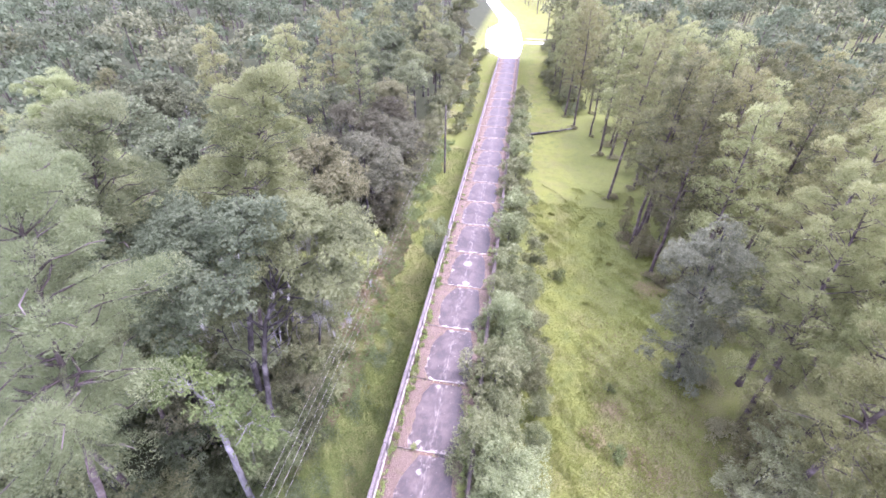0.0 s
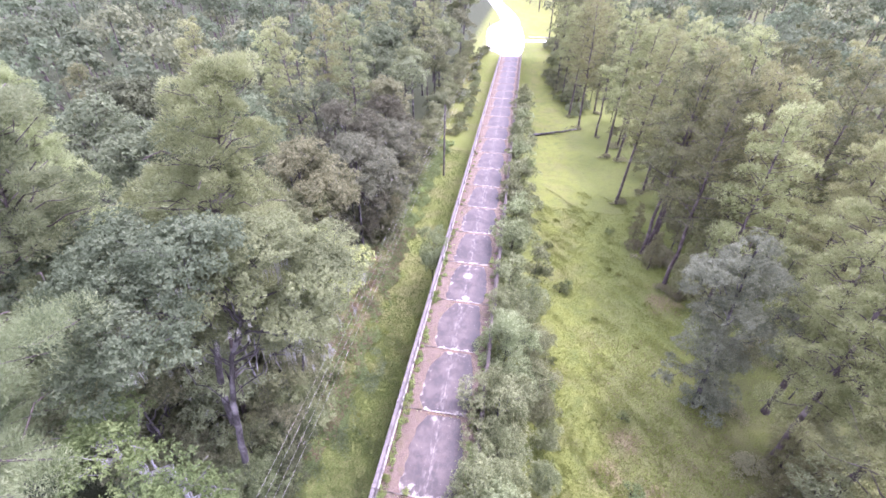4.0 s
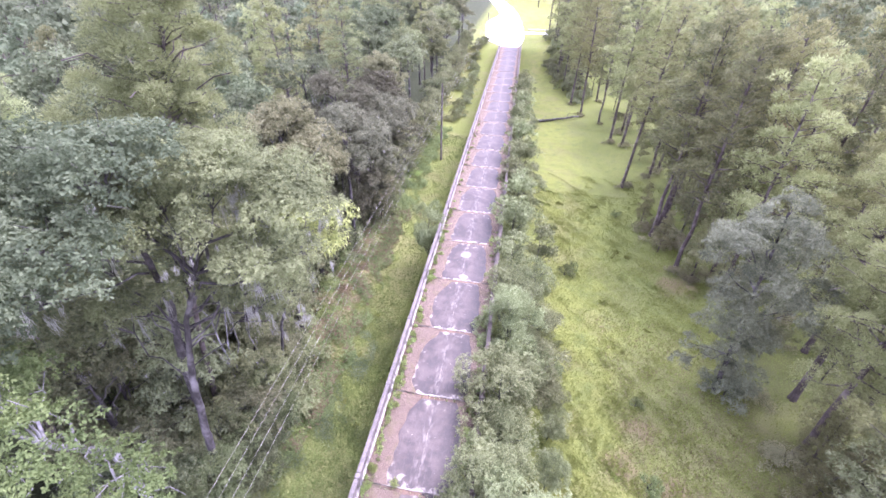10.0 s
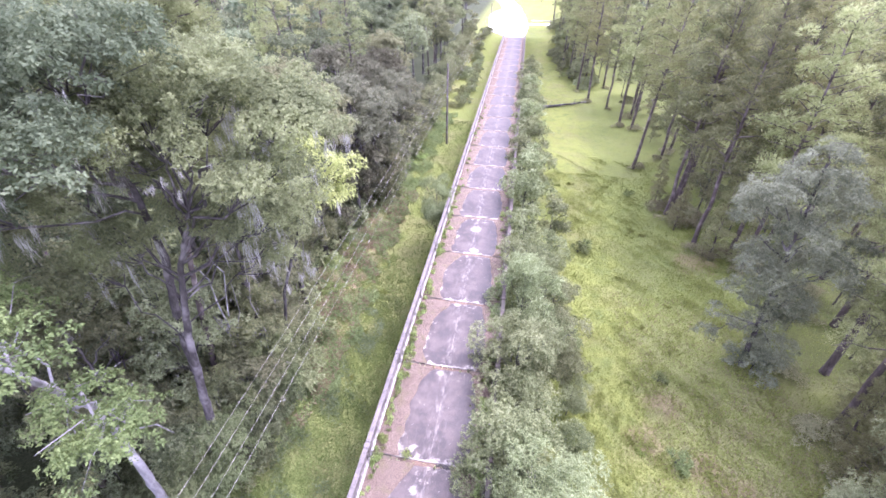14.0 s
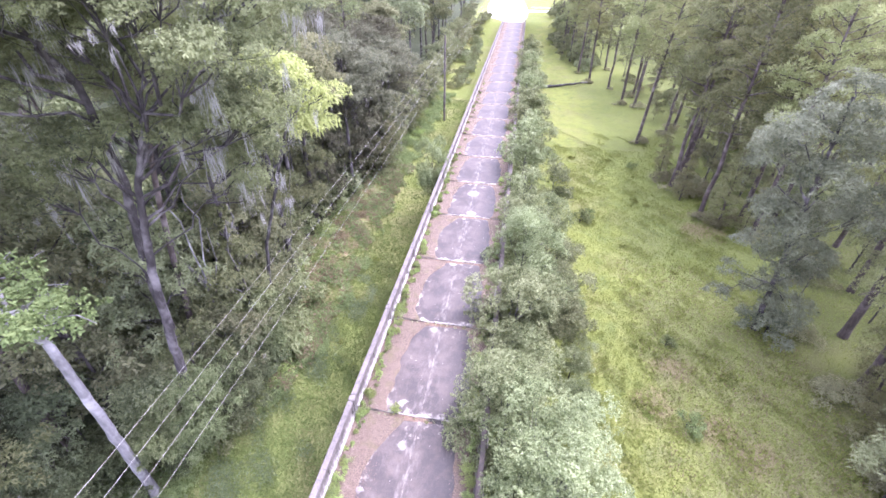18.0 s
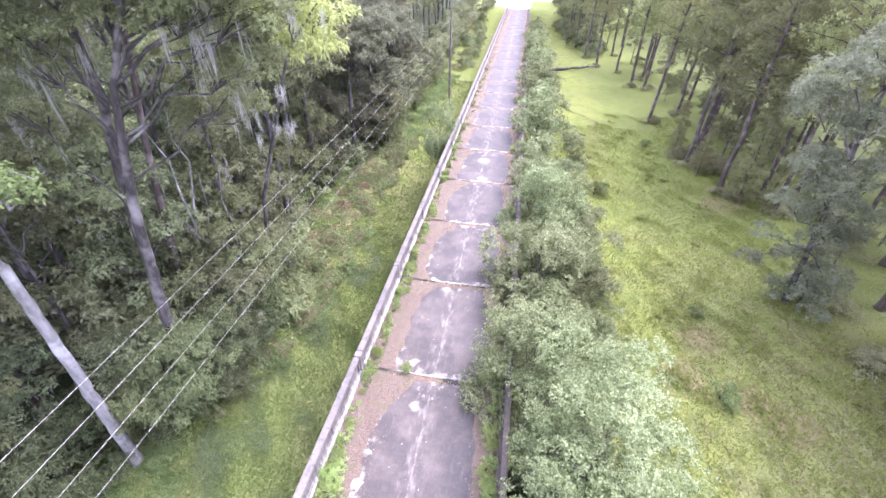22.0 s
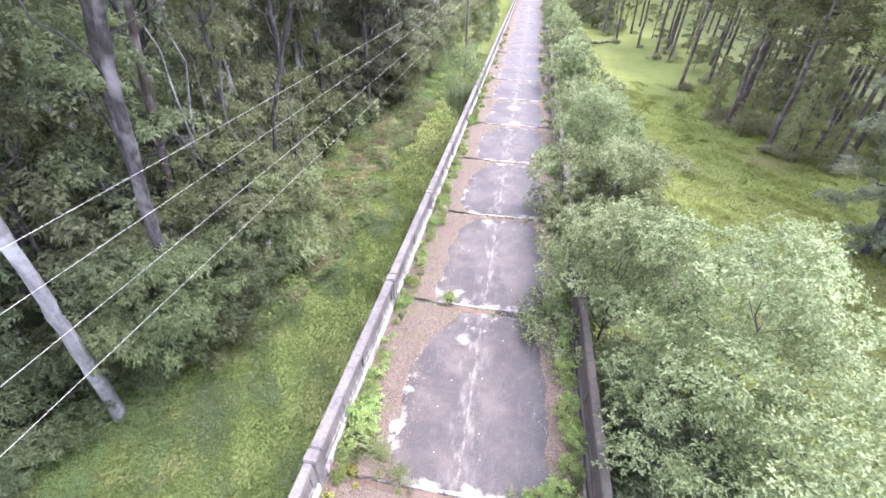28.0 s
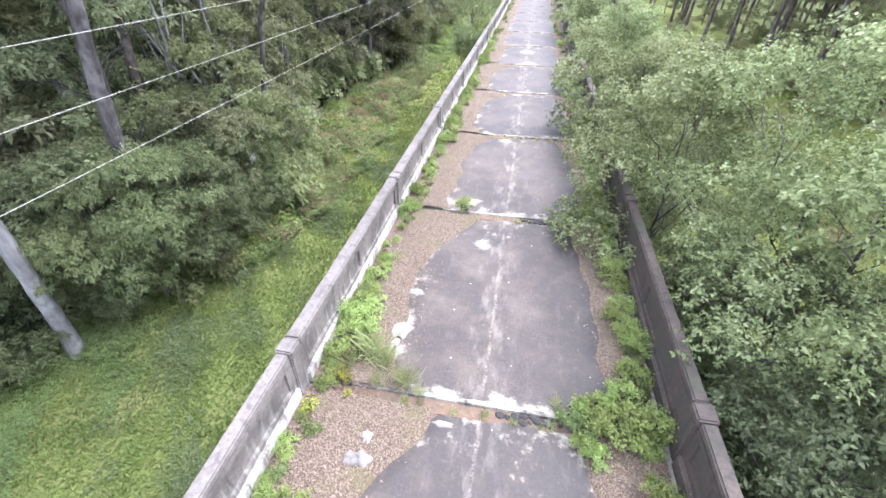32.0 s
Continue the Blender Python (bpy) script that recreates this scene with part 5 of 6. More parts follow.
sapling = [crown_tree(440 + k, 9.5, 2.7, 8.8, 15, 0.07, OAKBARK, (BROAD, BRUSH, OAK)[k], size=(0.3, 0.45), floor=-1.0, leaf=(0.19, 0.21, 0.17)[k], clump=0.5, per=6, density=0.85, squash=0.6, moss=(10, 0, 14)[k], aspect=(0.5, 0.36, 0.5)[k], droop=0.3) for k in range(3)]
sap = [(-13.4, 8.6), (-15.2, 12.6), (-12.2, 15.0), (-12.8, 18.8), (-12.4, 24.0), (-16.5, 18.0), (-18.5, 13.0), (-19.0, 24.5), (-22.5, 9.0), (-23.0, 16.5), (-16.8, 2.5), (-21.0, 3.0), (-13.6, 28.5), (-17.8, 29.0),
       (-12.6, 33.0), (-12.8, 39.5), (-12.2, 44.5), (-15.5, 49.0), (-12.5, 51.5), (-13.0, 59.0), (-12.4, 66.0), (-13.0, 75.0), (-26.0, 20.5), (-21.5, 28.5), (-20.5, 38.5), (-27.0, 30.0), (-26.0, 11.5), (-13.0, 86.0), (-12.5, 97.0), (-13.0, 109.0), (-13.5, 121.0), (-14.0, 133.0)]
for i, (x, y) in enumerate(sap):
    if 19 < y < 44 and x > -15.0:
        x -= 2.6
    plant("sapling", sapling[i % 3], g(x, y), "leafy young tree in the understorey of the wood", "tree", "saplings of the wood", q.uniform(0.7, 1.1), q.uniform(0, 360))
# sapling recoloured darker for the shade behind the pale trunk
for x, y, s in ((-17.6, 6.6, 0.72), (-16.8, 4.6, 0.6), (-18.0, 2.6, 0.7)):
    plant("sapling", recolour(sapling[0], COOL), g(x, y), "leafy young tree behind the pale trunk, leaves darkened as in shade", "tree", "saplings of the wood", s, q.uniform(0, 360))
midtree = [crown_tree(460 + k, 14.0, 3.3, 12.4, 17, 0.14, OAKBARK, (BROAD, OAK)[k], size=(0.28, 0.42), floor=-1.0, leaf=0.22, clump=0.6, per=6, density=0.85, squash=0.6, moss=16, droop=0.3) for k in range(2)]
sap_olive = [recolour(m, OLIVE) for m in sapling]
for y in np.arange(43.0, 140.0, 4.5):
    plant("sapling", sap_olive[int(y) % 3], g(-12.6 + q.uniform(-0.8, 0.6), y), "leafy brownish olive young tree at the wood's edge", "tree", "saplings of the wood", q.uniform(0.75, 1.05), q.uniform(0, 360))
for y in np.arange(20.0, 43.0, 3.4):
    plant("sapling", sapling[int(y) % 3], g(-16.6 + q.uniform(-0.7, 0.7), y), "leafy young tree in the understorey of the wood", "tree", "saplings of the wood", q.uniform(0.8, 1.05), q.uniform(0, 360))
# hazed leaf colour again, for understorey farther left
mid_hazed = [recolour(m, COOL) for m in midtree]
mids = [(-17.2, 8.5), (-18.6, 14.5), (-16.6, 20.5), (-18.5, 26.5), (-16.5, 31.0), (-17.0, 38.0), (-21.5, 22.5), (-23.0, 12.0), (-24.5, 31.0), (-22.0, 42.0), (-28.0, 18.0), (-29.0, 27.0), (-27.5, 36.0), (-18.5, 47.5), (-33.0, 20.0), (-32.0, 33.0), (-26.0, 46.0), (-33.0, 41.0), (-24.0, 5.0), (-30.5, 10.0), (-14.4, 11.4), (-19.5, 11.0), (-20.5, 15.5), (-24.0, 20.0), (-21.0, 7.5), (-26.5, 8.5), (-25.5, 15.0), (-29.5, 21.5), (-23.5, 24.5), (-28.0, 12.5), (-33.0, 15.5), (-31.5, 26.5)]
mid_olive = [recolour(m, OLIVE) for m in midtree]
# darkened copies that carry the hollow's shadow in their leaves
mid_dusk = [recolour(m, DUSK) for m in midtree]
for i, (x, y, s) in enumerate(((-14.6, 33.5, 0.75), (-14.2, 37.0, 0.9), (-13.6, 40.5, 1.0), (-13.4, 44.0, 1.05), (-13.2, 48.0, 1.1), (-13.4, 52.5, 1.05), (-15.4, 42.0, 1.15), (-15.6, 47.0, 1.15), (-13.0, 57.0, 1.0), (-13.2, 62.0, 0.9))):
    plant("understorey_tree", mid_dusk[i % 2], g(x, y), "dense tree at the wood's edge, brown-grey leaves darkened for shade", "tree", "understorey trees", s, q.uniform(0, 360))
for i, y in enumerate(np.arange(24.0, 64.0, 3.6)):
    plant("understorey_tree", (mid_dusk if 36 < y < 60 else mid_olive)[i % 2], g((-17.2 if y < 42 else -14.4) + q.uniform(-0.6, 0.6), y), "dense olive tree leafy down to the ground at the wood's edge", "tree", "understorey trees", q.uniform(0.6, 0.85), q.uniform(0, 360))
for i, (x, y, s) in enumerate(((-14.6, 18.8, 0.98), (-15.4, 23.6, 1.0), (-15.6, 14.2, 0.85), (-15.2, 28.4, 0.95))):
    plant("understorey_tree", midtree[i % 2], g(x, y), "leafy tree with drooping sprays at the wood's edge", "tree", "understorey trees", s, q.uniform(0, 360))
for i, (x, y) in enumerate(mids):
    plant("understorey_tree", mid_hazed[i % 2] if x < -20 else midtree[i % 2], g(x, y), "middling leafy tree hung with moss inside the wood", "tree", "understorey trees", q.uniform(0.75, 1.1), q.uniform(0, 360))
for i, (x, y) in enumerate(((25.2, 46.2), (27.8, 43.0), (31.0, 51.0), (34.5, 58.5), (36.0, 41.0), (27.5, 70.0), (31.0, 63.0), (34.0, 77.0), (39.0, 49.0), (41.5, 60.0), (33.0, 32.0), (38.0, 68.0), (28.5, 86.0), (25.0, 98.0), (35.5, 25.0), (40.0, 33.0))):
    plant("understorey_tree", mid_olive[i % 2], g(x, y), "middling leafy tree among the pines", "tree", "understorey trees", q.uniform(0.5, 0.8), q.uniform(0, 360))
for i in range(26):
    y = 84.0 + 2.4 * i
    plant("bush", brush[i % 3], g(-9.0 + q.uniform(-1.2, 1.4), y), "leafy bush in the verge beside the far spans", "bush", "bushes of the undergrowth", q.uniform(0.45, 0.8), q.uniform(0, 360))
    plant("bush", brush[(i + 1) % 3], g(13.0 + q.uniform(-1.5, 3.5) + 4 * (y < 104), y + 18), "leafy bush at the edge of the pines", "bush", "bushes of the undergrowth", q.uniform(0.7, 1.3), q.uniform(0, 360))
    if i % 2:
        plant("understorey_tree", mid_olive[i % 4 // 2], g(18.5 + q.uniform(-2, 4), y + 20), "middling leafy tree among the pines", "tree", "understorey trees", q.uniform(0.6, 0.9), q.uniform(0, 360))
low = [bush_mesh(420 + k, 1.3, 0.9, 46, 22, 0.15, (BRUSH, WEED)[k], "foliage", 0.5) for k in range(2)]
for i, (x, y, s) in enumerate(((-12.9, 7.7, 0.74), (-12.3, 9.8, 0.82), (-11.9, 12.0, 0.78), (-11.8, 14.2, 0.76), (-12.2, 16.6, 0.7), (-11.2, 10.8, 0.5), (-14.2, 20.4, 0.6), (-15.2, 26.0, 0.62), (-15.0, 31.0, 0.6))):
    plant("sapling", sapling[i % 2], g(x, y), "leafy young tree drooping over the grass strip", "tree", "saplings of the wood", s, q.uniform(0, 360))
dry = bush_mesh(425, 1.2, 0.5, 40, 22, 0.16, DRYGRASS, "foliage", 0.3)
for x, y, s in ((-11.6, 20.0, 0.9), (-12.6, 23.5, 1.2), (-11.4, 25.0, 0.9), (-13.2, 27.0, 1.3), (-12.0, 29.0, 1.1), (-13.0, 31.5, 1.2), (-11.5, 33.0, 0.9), (-12.8, 35.5, 1.2), (-11.8, 38.0, 0.9), (-13.2, 40.0, 1.0), (-10.6, 28.0, 0.7)):
    plant("dry_growth", dry, g(x, y), "tan dry weeds beside the grass strip", "weed", "dry weeds", s, q.uniform(0, 360))
for y in np.arange(11.0, 80.0, 2.1):
    plant("low_bush", low[int(y) % 2], g((-10.6 if y < 19 else -13.4 if y < 42 else -11.5) + q.uniform(-0.9, 0.9), y), "low leafy growth beside the mown strip", "bush", "low growth", q.uniform(0.6, 1.2), q.uniform(0, 360))

# ---- shrubs along the right rail and one on the left ----
shrub = [crown_tree(500 + k, 9.4, 2.7, 8.6, 22, 0.08, OAKBARK, SILVER, size=(0.34, 0.48), floor=-1.0, leaf=0.11, clump=0.42, per=6, density=0.95, squash=0.9) for k in range(3)]
NEAR_AT = (5.6, 4.6)
shrub_near = mass_tree(510, [(0, 0, 0), (0.1, 0, 3.0), (0, 0.2, 7.0)], 0.1, at_base(NEAR_AT, (
    (5.0, 7.6, 3.6, 1.3), (6.6, 6.6, 4.1, 1.3), (5.5, 5.2, 4.5, 1.4), (6.5, 4.2, 3.9, 1.3), (4.7, 3.8, 3.4, 1.1), (5.6, 2.6, 3.2, 1.3), (6.8, 2.8, 2.2, 1.3), (7.0, 4.8, 2.6, 1.3), (4.7, 6.2, 2.4, 1.2),
    (7.0, 6.9, 2.2, 1.2), (4.7, 4.9, 1.6, 1.1), (6.2, 7.8, 1.4, 1.3), (3.75, 4.3, 1.5, 0.6), (3.7, 5.6, 1.7, 0.6), (3.85, 3.4, 1.2, 0.5), (3.8, 7.4, 1.8, 0.65), (4.6, 2.6, 1.9, 0.9))),
    OAKBARK, SILVER, 0.078, 0.42, 7, 1.05, squash=0.9)
# lower masses of the same shrub, their shade given by the darker leaf colour
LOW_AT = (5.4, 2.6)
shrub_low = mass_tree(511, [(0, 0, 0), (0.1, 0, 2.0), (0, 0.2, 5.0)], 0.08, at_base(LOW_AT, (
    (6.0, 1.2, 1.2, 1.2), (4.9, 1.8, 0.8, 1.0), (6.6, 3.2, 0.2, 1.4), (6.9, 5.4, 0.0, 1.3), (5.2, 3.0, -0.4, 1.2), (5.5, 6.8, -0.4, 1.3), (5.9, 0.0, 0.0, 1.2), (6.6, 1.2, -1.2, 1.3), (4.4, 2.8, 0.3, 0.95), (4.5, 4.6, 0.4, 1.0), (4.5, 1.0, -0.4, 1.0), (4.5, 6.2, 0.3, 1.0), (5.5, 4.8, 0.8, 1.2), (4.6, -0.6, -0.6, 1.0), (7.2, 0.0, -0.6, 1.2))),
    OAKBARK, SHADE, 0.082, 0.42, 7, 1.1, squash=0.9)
shrub_far = [crown_tree(520 + k, 9.4, 2.7, 8.6, 15, 0.10, OAKBARK, SILVER, size=(0.34, 0.48), floor=-1.0, leaf=0.22, clump=0.6, per=6, density=0.9, squash=0.85) for k in range(3)]
row = [(4.5, 12.4, 0.85, 1), (5.65, 18.8, 0.8, 2), (7.1, 23.6, 0.74, 0), (7.9, 12.6, 0.47, 2), (8.2, 16.2, 0.45, 1), (8.1, 21.0, 0.42, 0), (4.2, 8.9, 0.95, 2), (4.45, 15.3, 1.1, 0), (6.6, 18.0, 0.88, 1), (4.75, 21.6, 0.96, 2), (4.85, 26.6, 0.94, 0), (6.9, 29.8, 0.73, 1), (4.75, 32.6, 0.83, 2)]
row += [(4.65 + 0.3 * (i % 2), 38.0 + 5.7 * i, 0.79 - 0.006 * i, i % 3) for i in range(11)] + [(7.4, 36.0, 0.57, 1), (6.4, 47.0, 0.64, 2)]
SH = "shrub with small silvery green leaves growing against the bridge"
for x, y, s, k in row:
    x -= 0.2 if x < 5 and y > 7 else 0
    s *= 1.2 if y > 35 else 1.0
    plant("shrub", (shrub_far if y > 31 else shrub)[k], g(x, y), SH, "shrub", "shrubs along the bridge", s, q.uniform(0, 360))
plant("shrub", shrub_near, g(*NEAR_AT), "large shrub with small silvery green leaves growing against the bridge", "shrub", "shrubs along the bridge")
plant("shrub", shrub_low, g(*LOW_AT), "lower masses of the large shrub, leaves darkened as in shade", "shrub", "shrubs along the bridge")
# dark foliage whose colour also carries the shade below the shrub
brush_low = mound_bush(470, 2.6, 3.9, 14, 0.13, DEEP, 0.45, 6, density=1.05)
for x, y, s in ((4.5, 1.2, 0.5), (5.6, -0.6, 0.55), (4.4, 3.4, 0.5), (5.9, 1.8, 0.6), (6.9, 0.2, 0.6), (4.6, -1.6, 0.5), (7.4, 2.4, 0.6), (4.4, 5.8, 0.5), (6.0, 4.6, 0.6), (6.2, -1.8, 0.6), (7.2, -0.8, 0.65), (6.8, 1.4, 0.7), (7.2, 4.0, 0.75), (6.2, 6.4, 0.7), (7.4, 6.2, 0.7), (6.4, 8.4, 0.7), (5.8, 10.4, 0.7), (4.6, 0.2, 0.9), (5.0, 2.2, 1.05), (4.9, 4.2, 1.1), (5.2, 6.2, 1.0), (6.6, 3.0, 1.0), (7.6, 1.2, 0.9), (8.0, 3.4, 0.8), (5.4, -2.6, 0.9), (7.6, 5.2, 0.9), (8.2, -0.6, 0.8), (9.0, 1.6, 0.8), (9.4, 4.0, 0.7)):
    plant("bush", brush_low, g(x, y), "dark undergrowth below the shrub beside the bridge, leaves deepened for shade", "bush", "undergrowth beside the bridge", s, q.uniform(0, 360))
plant("shrub", shrub[1], g(-4.3, 34.6), "slim shrub with silvery leaves leaning on the bridge rail", "shrub", "", 1.05, 80).scale = (0.62, 0.62, 1)

# ---- meadow and pines on the right ----
CEDAR_AT = (21.8, 22.9)
cedar = mass_tree(30, [(0, 0, 0), (-0.3, 0.2, 4.0), (-0.9, 0.4, 10.0), (-1.4, 0.6, 16.4)], 0.2, at_base(CEDAR_AT, (
    (20.3, 23.4, 12.2, 1.2), (18.2, 22.6, 9.8, 1.5), (20.6, 23.8, 9.8, 1.8), (18.4, 24.2, 7.8, 1.7), (22.6, 23.4, 9.0, 1.5), (20.4, 21.8, 7.4, 1.9), (24.5, 23.0, 6.0, 1.3), (22.6, 21.4, 5.6, 1.7), (23.8, 24.6, 4.2, 1.3),
    (18.8, 22.0, 5.0, 1.5), (20.8, 24.4, 4.4, 1.8), (18.7, 22.6, 2.6, 1.1), (18.1, 22.6, 0.7, 0.8), (17.7, 22.4, -1.2, 0.8), (21.4, 21.8, 2.8, 1.3), (21.6, 22.6, 0.4, 1.3), (20.6, 23.0, 1.6, 1.2), (22.9, 23.4, 0.6, 1.2), (21.5, 23.4, -1.4, 1.4), (22.7, 22.4, -2.0, 1.5), (19.4, 25.4, 8.2, 1.5), (21.8, 25.4, 6.6, 1.6), (20.2, 22.2, 4.0, 1.5), (22.4, 23.0, 2.2, 1.1), (20.9, 22.4, 11.0, 1.2), (19.2, 23.2, 11.0, 1.1))),
    OAKBARK, CEDAR, 0.17, 0.52, 8, 1.1, squash=0.72, aspect=0.36, lift=0.3, boughs=3)
plant("grey_tree", cedar, g(*CEDAR_AT), "bushy tree with grey-green feathery foliage in the meadow", "tree")
plant("bush", mound_bush(461, 1.9, 3.4, 12, 0.17, CEDAR, 0.45, 7), g(22.4, 22.6), "dense grey-green bush at the foot of the feathery tree", "bush", "bushes of the meadow")
rp = [(20.4, 59.3), (25.3, 63.9), (17.4, 93.0), (15.8, 100.5), (21.7, 45.9), (22.6, 47.2), (24.1, 49.5), (23.0, 39.5), (26.5, 38.8), (26.3, 35.6), (44.5, 66.0), (23.0, 75.9),
      (21.2, 77.5), (20.5, 88.0), (29.1, 75.4), (24.0, 82.5), (32.8, 55.0), (31.3, 28.8), (27.6, 23.0), (25.6, 18.0), (29.2, 20.0), (34.0, 36.0), (36.0, 45.0), (30.0, 48.0), (40.0, 54.0),
      (28.0, 58.0), (35.0, 65.0), (31.0, 84.0), (38.0, 76.0), (27.0, 94.0), (22.0, 104.0), (33.0, 98.0), (19.0, 113.0), (26.0, 116.0), (16.5, 124.0), (22.5, 130.0), (38.0, 27.0), (44.0, 36.0),
      (33.5, 13.0), (40.0, 16.0), (25.0, 11.0), (27.5, 15.0), (28.0, 7.0), (47.0, 48.0), (52.0, 58.0), (30.0, 4.0), (18.5, 136.0), (14.8, 112.0), (13.6, 121.5), (15.2, 131.0), (13.4, 140.0), (17.2, 118.5), (20.0, 124.5), (30.5, 40.5), (32.5, 46.0), (29.0, 53.0), (33.5, 60.0), (27.0, 66.0), (36.5, 56.0), (38.5, 41.0), (34.0, 71.0), (41.5, 47.5), (26.0, 88.0), (30.0, 91.0)]
for i, (x, y) in enumerate(rp):
    near = y < 30 and x < 33
    plant("pine_tree", pine_near if near else pines[i % 3], g(x, y), LABEL_P, "tree", "pines of the meadow", rr.uniform(0.84, 1.0), rr.uniform(0, 360))
under = [(22.0, 44.0, 0.5), (23.5, 45.5, 0.6), (24.8, 44.2, 0.5), (20.9, 47.0, 0.45), (23.6, 38.0, 0.4), (27.4, 37.0, 0.45), (24.4, 17.0, 0.5), (26.8, 16.0, 0.6), (23.6, 13.0, 0.5), (26.5, 11.0, 0.7), (29.0, 15.5, 0.7), (24.6, 22.6, 0.4),
         (24.6, 8.0, 0.7), (22.5, 5.0, 0.5), (28.5, 29.5, 0.5), (31.0, 33.0, 0.5)]
scrub = [mound_bush(450 + k, 2.6, 2.4, 10, 0.24, UNDER, 0.55, 6, density=0.75, aspect=0.36) for k in range(2)]
for i, (x, y, s) in enumerate(under):
    plant("bush", scrub[i % 2], g(x, y), "ragged dull olive bush in the grass under the pines", "bush", "bushes of the meadow", s * 1.35, q.uniform(0, 360))
for i, (x, y) in enumerate(rp):
    if x < 34 and 30 < y < 105:
        plant("bush", scrub[i % 2], g(x + q.uniform(-0.7, 0.7), y + q.uniform(-0.9, 0.3)), "ragged dull olive bush in the grass under the pines", "bush", "bushes of the meadow", q.uniform(0.3, 0.6), q.uniform(0, 360))
for i, (x, y, s) in enumerate(((23.0, 11.0, 0.9), (26.0, 13.4, 1.0), (24.4, 7.0, 0.9), (27.2, 9.4, 1.1), (29.4, 17.0, 1.0), (30.5, 25.0, 0.9), (27.0, 27.5, 0.6), (22.0, 5.5, 0.7), (25.5, 3.0, 1.0), (31.5, 12.0, 1.1), (12.5, 112.0, 0.5), (14.0, 119.0, 0.6), (13.0, 127.0, 0.6), (12.0, 135.0, 0.55), (14.5, 142.0, 0.7), (15.5, 108.0, 0.6))):
    plant("sapling", sap_olive[1], g(x, y), "leafy olive green young tree under the pines", "tree", "young trees under the pines", s, q.uniform(0, 360))
for i, (x, y) in enumerate(((24.5, 41.0), (27.0, 48.5), (25.8, 53.0), (29.5, 44.0), (31.5, 39.0), (27.8, 60.5), (30.5, 57.0), (25.0, 70.0), (32.5, 66.5), (22.8, 84.0), (26.5, 78.0), (33.0, 50.5))):
    plant("sapling", sap_olive[i % 3], g(x, y), "leafy olive green young tree under the pines", "tree", "young trees under the pines", q.uniform(0.35, 0.65), q.uniform(0, 360))
young_pine = [pine_tree(40 + k, 9.5, 0.7, 1.9, 44, 2.8, 170, 0.22, 0.045, 0.11, lean=(0.5 - k, 0.3), mat=PINEOLIVE, puff=0.62) for k in range(2)]
for i, (x, y, s) in enumerate(((24.0, 37.6, 0.95), (25.6, 36.0, 0.6), (21.8, 42.6, 0.6), (24.6, 14.6, 0.75), (25.8, 17.2, 0.75), (23.6, 12.0, 0.55), (27.4, 19.2, 0.9), (25.6, 11.4, 0.8), (21.0, 48.6, 0.6))):
    plant("young_pine", young_pine[i % 2], g(x, y), "feathery olive green young pine growing beside taller trunks", "tree", "young pines of the meadow", s, q.uniform(0, 360))
for i, (x, y) in enumerate(((30.0, 36.0), (33.0, 40.0), (29.5, 46.0), (35.0, 44.5), (32.0, 53.0), (37.0, 50.0), (28.5, 55.5), (34.5, 61.0), (30.5, 69.0), (38.0, 58.0), (36.5, 33.0), (33.0, 28.0), (29.0, 79.0), (40.0, 38.0))):
    plant("bush", brush[i % 3], g(x, y), "leafy bush in the shade under the pines", "bush", "bushes of the meadow", q.uniform(0.5, 0.95), q.uniform(0, 360))
small = mound_bush(455, 0.95, 1.2, 7, 0.12, HERB, 0.3, 7)
for x, y, s in ((14.8, 13.9, 0.95), (15.1, 20.2, 0.7), (10.6, 36.0, 1.1), (11.4, 37.4, 0.9), (18.2, 50.0, 0.8), (9.4, 45.0, 0.9), (9.3, 25.0, 0.7)):
    plant("small_bush", small, g(x, y), "small pale green bush standing in the meadow", "bush", "small bushes", s, q.uniform(0, 360))
rusty = crown_tree(33, 9.0, 1.6, 4.0, 6, 0.1, PINEBARK, RUST, leaf=0.26, clump=0.5, per=6)
plant("dead_tree", rusty, g(33.5, 49.0), "small dead tree with rust-brown leaves", "tree", scale=1.7)
tb = Tubes()
tb.add(bent(np.random.default_rng(2), (6.5, 84.8, GROUND + 0.25), (16.8, 91.0, GROUND + 0.35), 8, 0.015), np.linspace(0.30, 0.14, 8), 9)
for e in ((9, 88, 1.2), (12, 87, 1.0), (14, 91, 1.1)):
    tb.add(bent(np.random.default_rng(3), (e[0], 84.8 + (e[0] - 6.5) * 0.6, GROUND + 0.3), (e[0] + 1, e[1], GROUND + e[2]), 4, 0.05), [0.08, 0.06, 0.04, 0.02], 5)
tagged(new("fallen_log", tb.mesh("fallen_log", OAKBARK)), "dark fallen tree trunk lying across the meadow", "log")

# low weeds over meadow and mown strip
wq = np.random.default_rng(12)
dock = bush_mesh(430, 0.8, 0.35, 26, 14, 0.15, GRASSB, "foliage", 0.5)
for i in range(24):
    x, y = (wq.uniform(8.5, 19), wq.uniform(3, 55)) if i < 18 else (wq.uniform(-8.0, -4.6), wq.uniform(2, 30))
    plant("weed", dock, g(x, y), "green leafy weed in the grass", "weed", "weeds of the meadow", wq.uniform(0.4, 0.8), wq.uniform(0, 360))


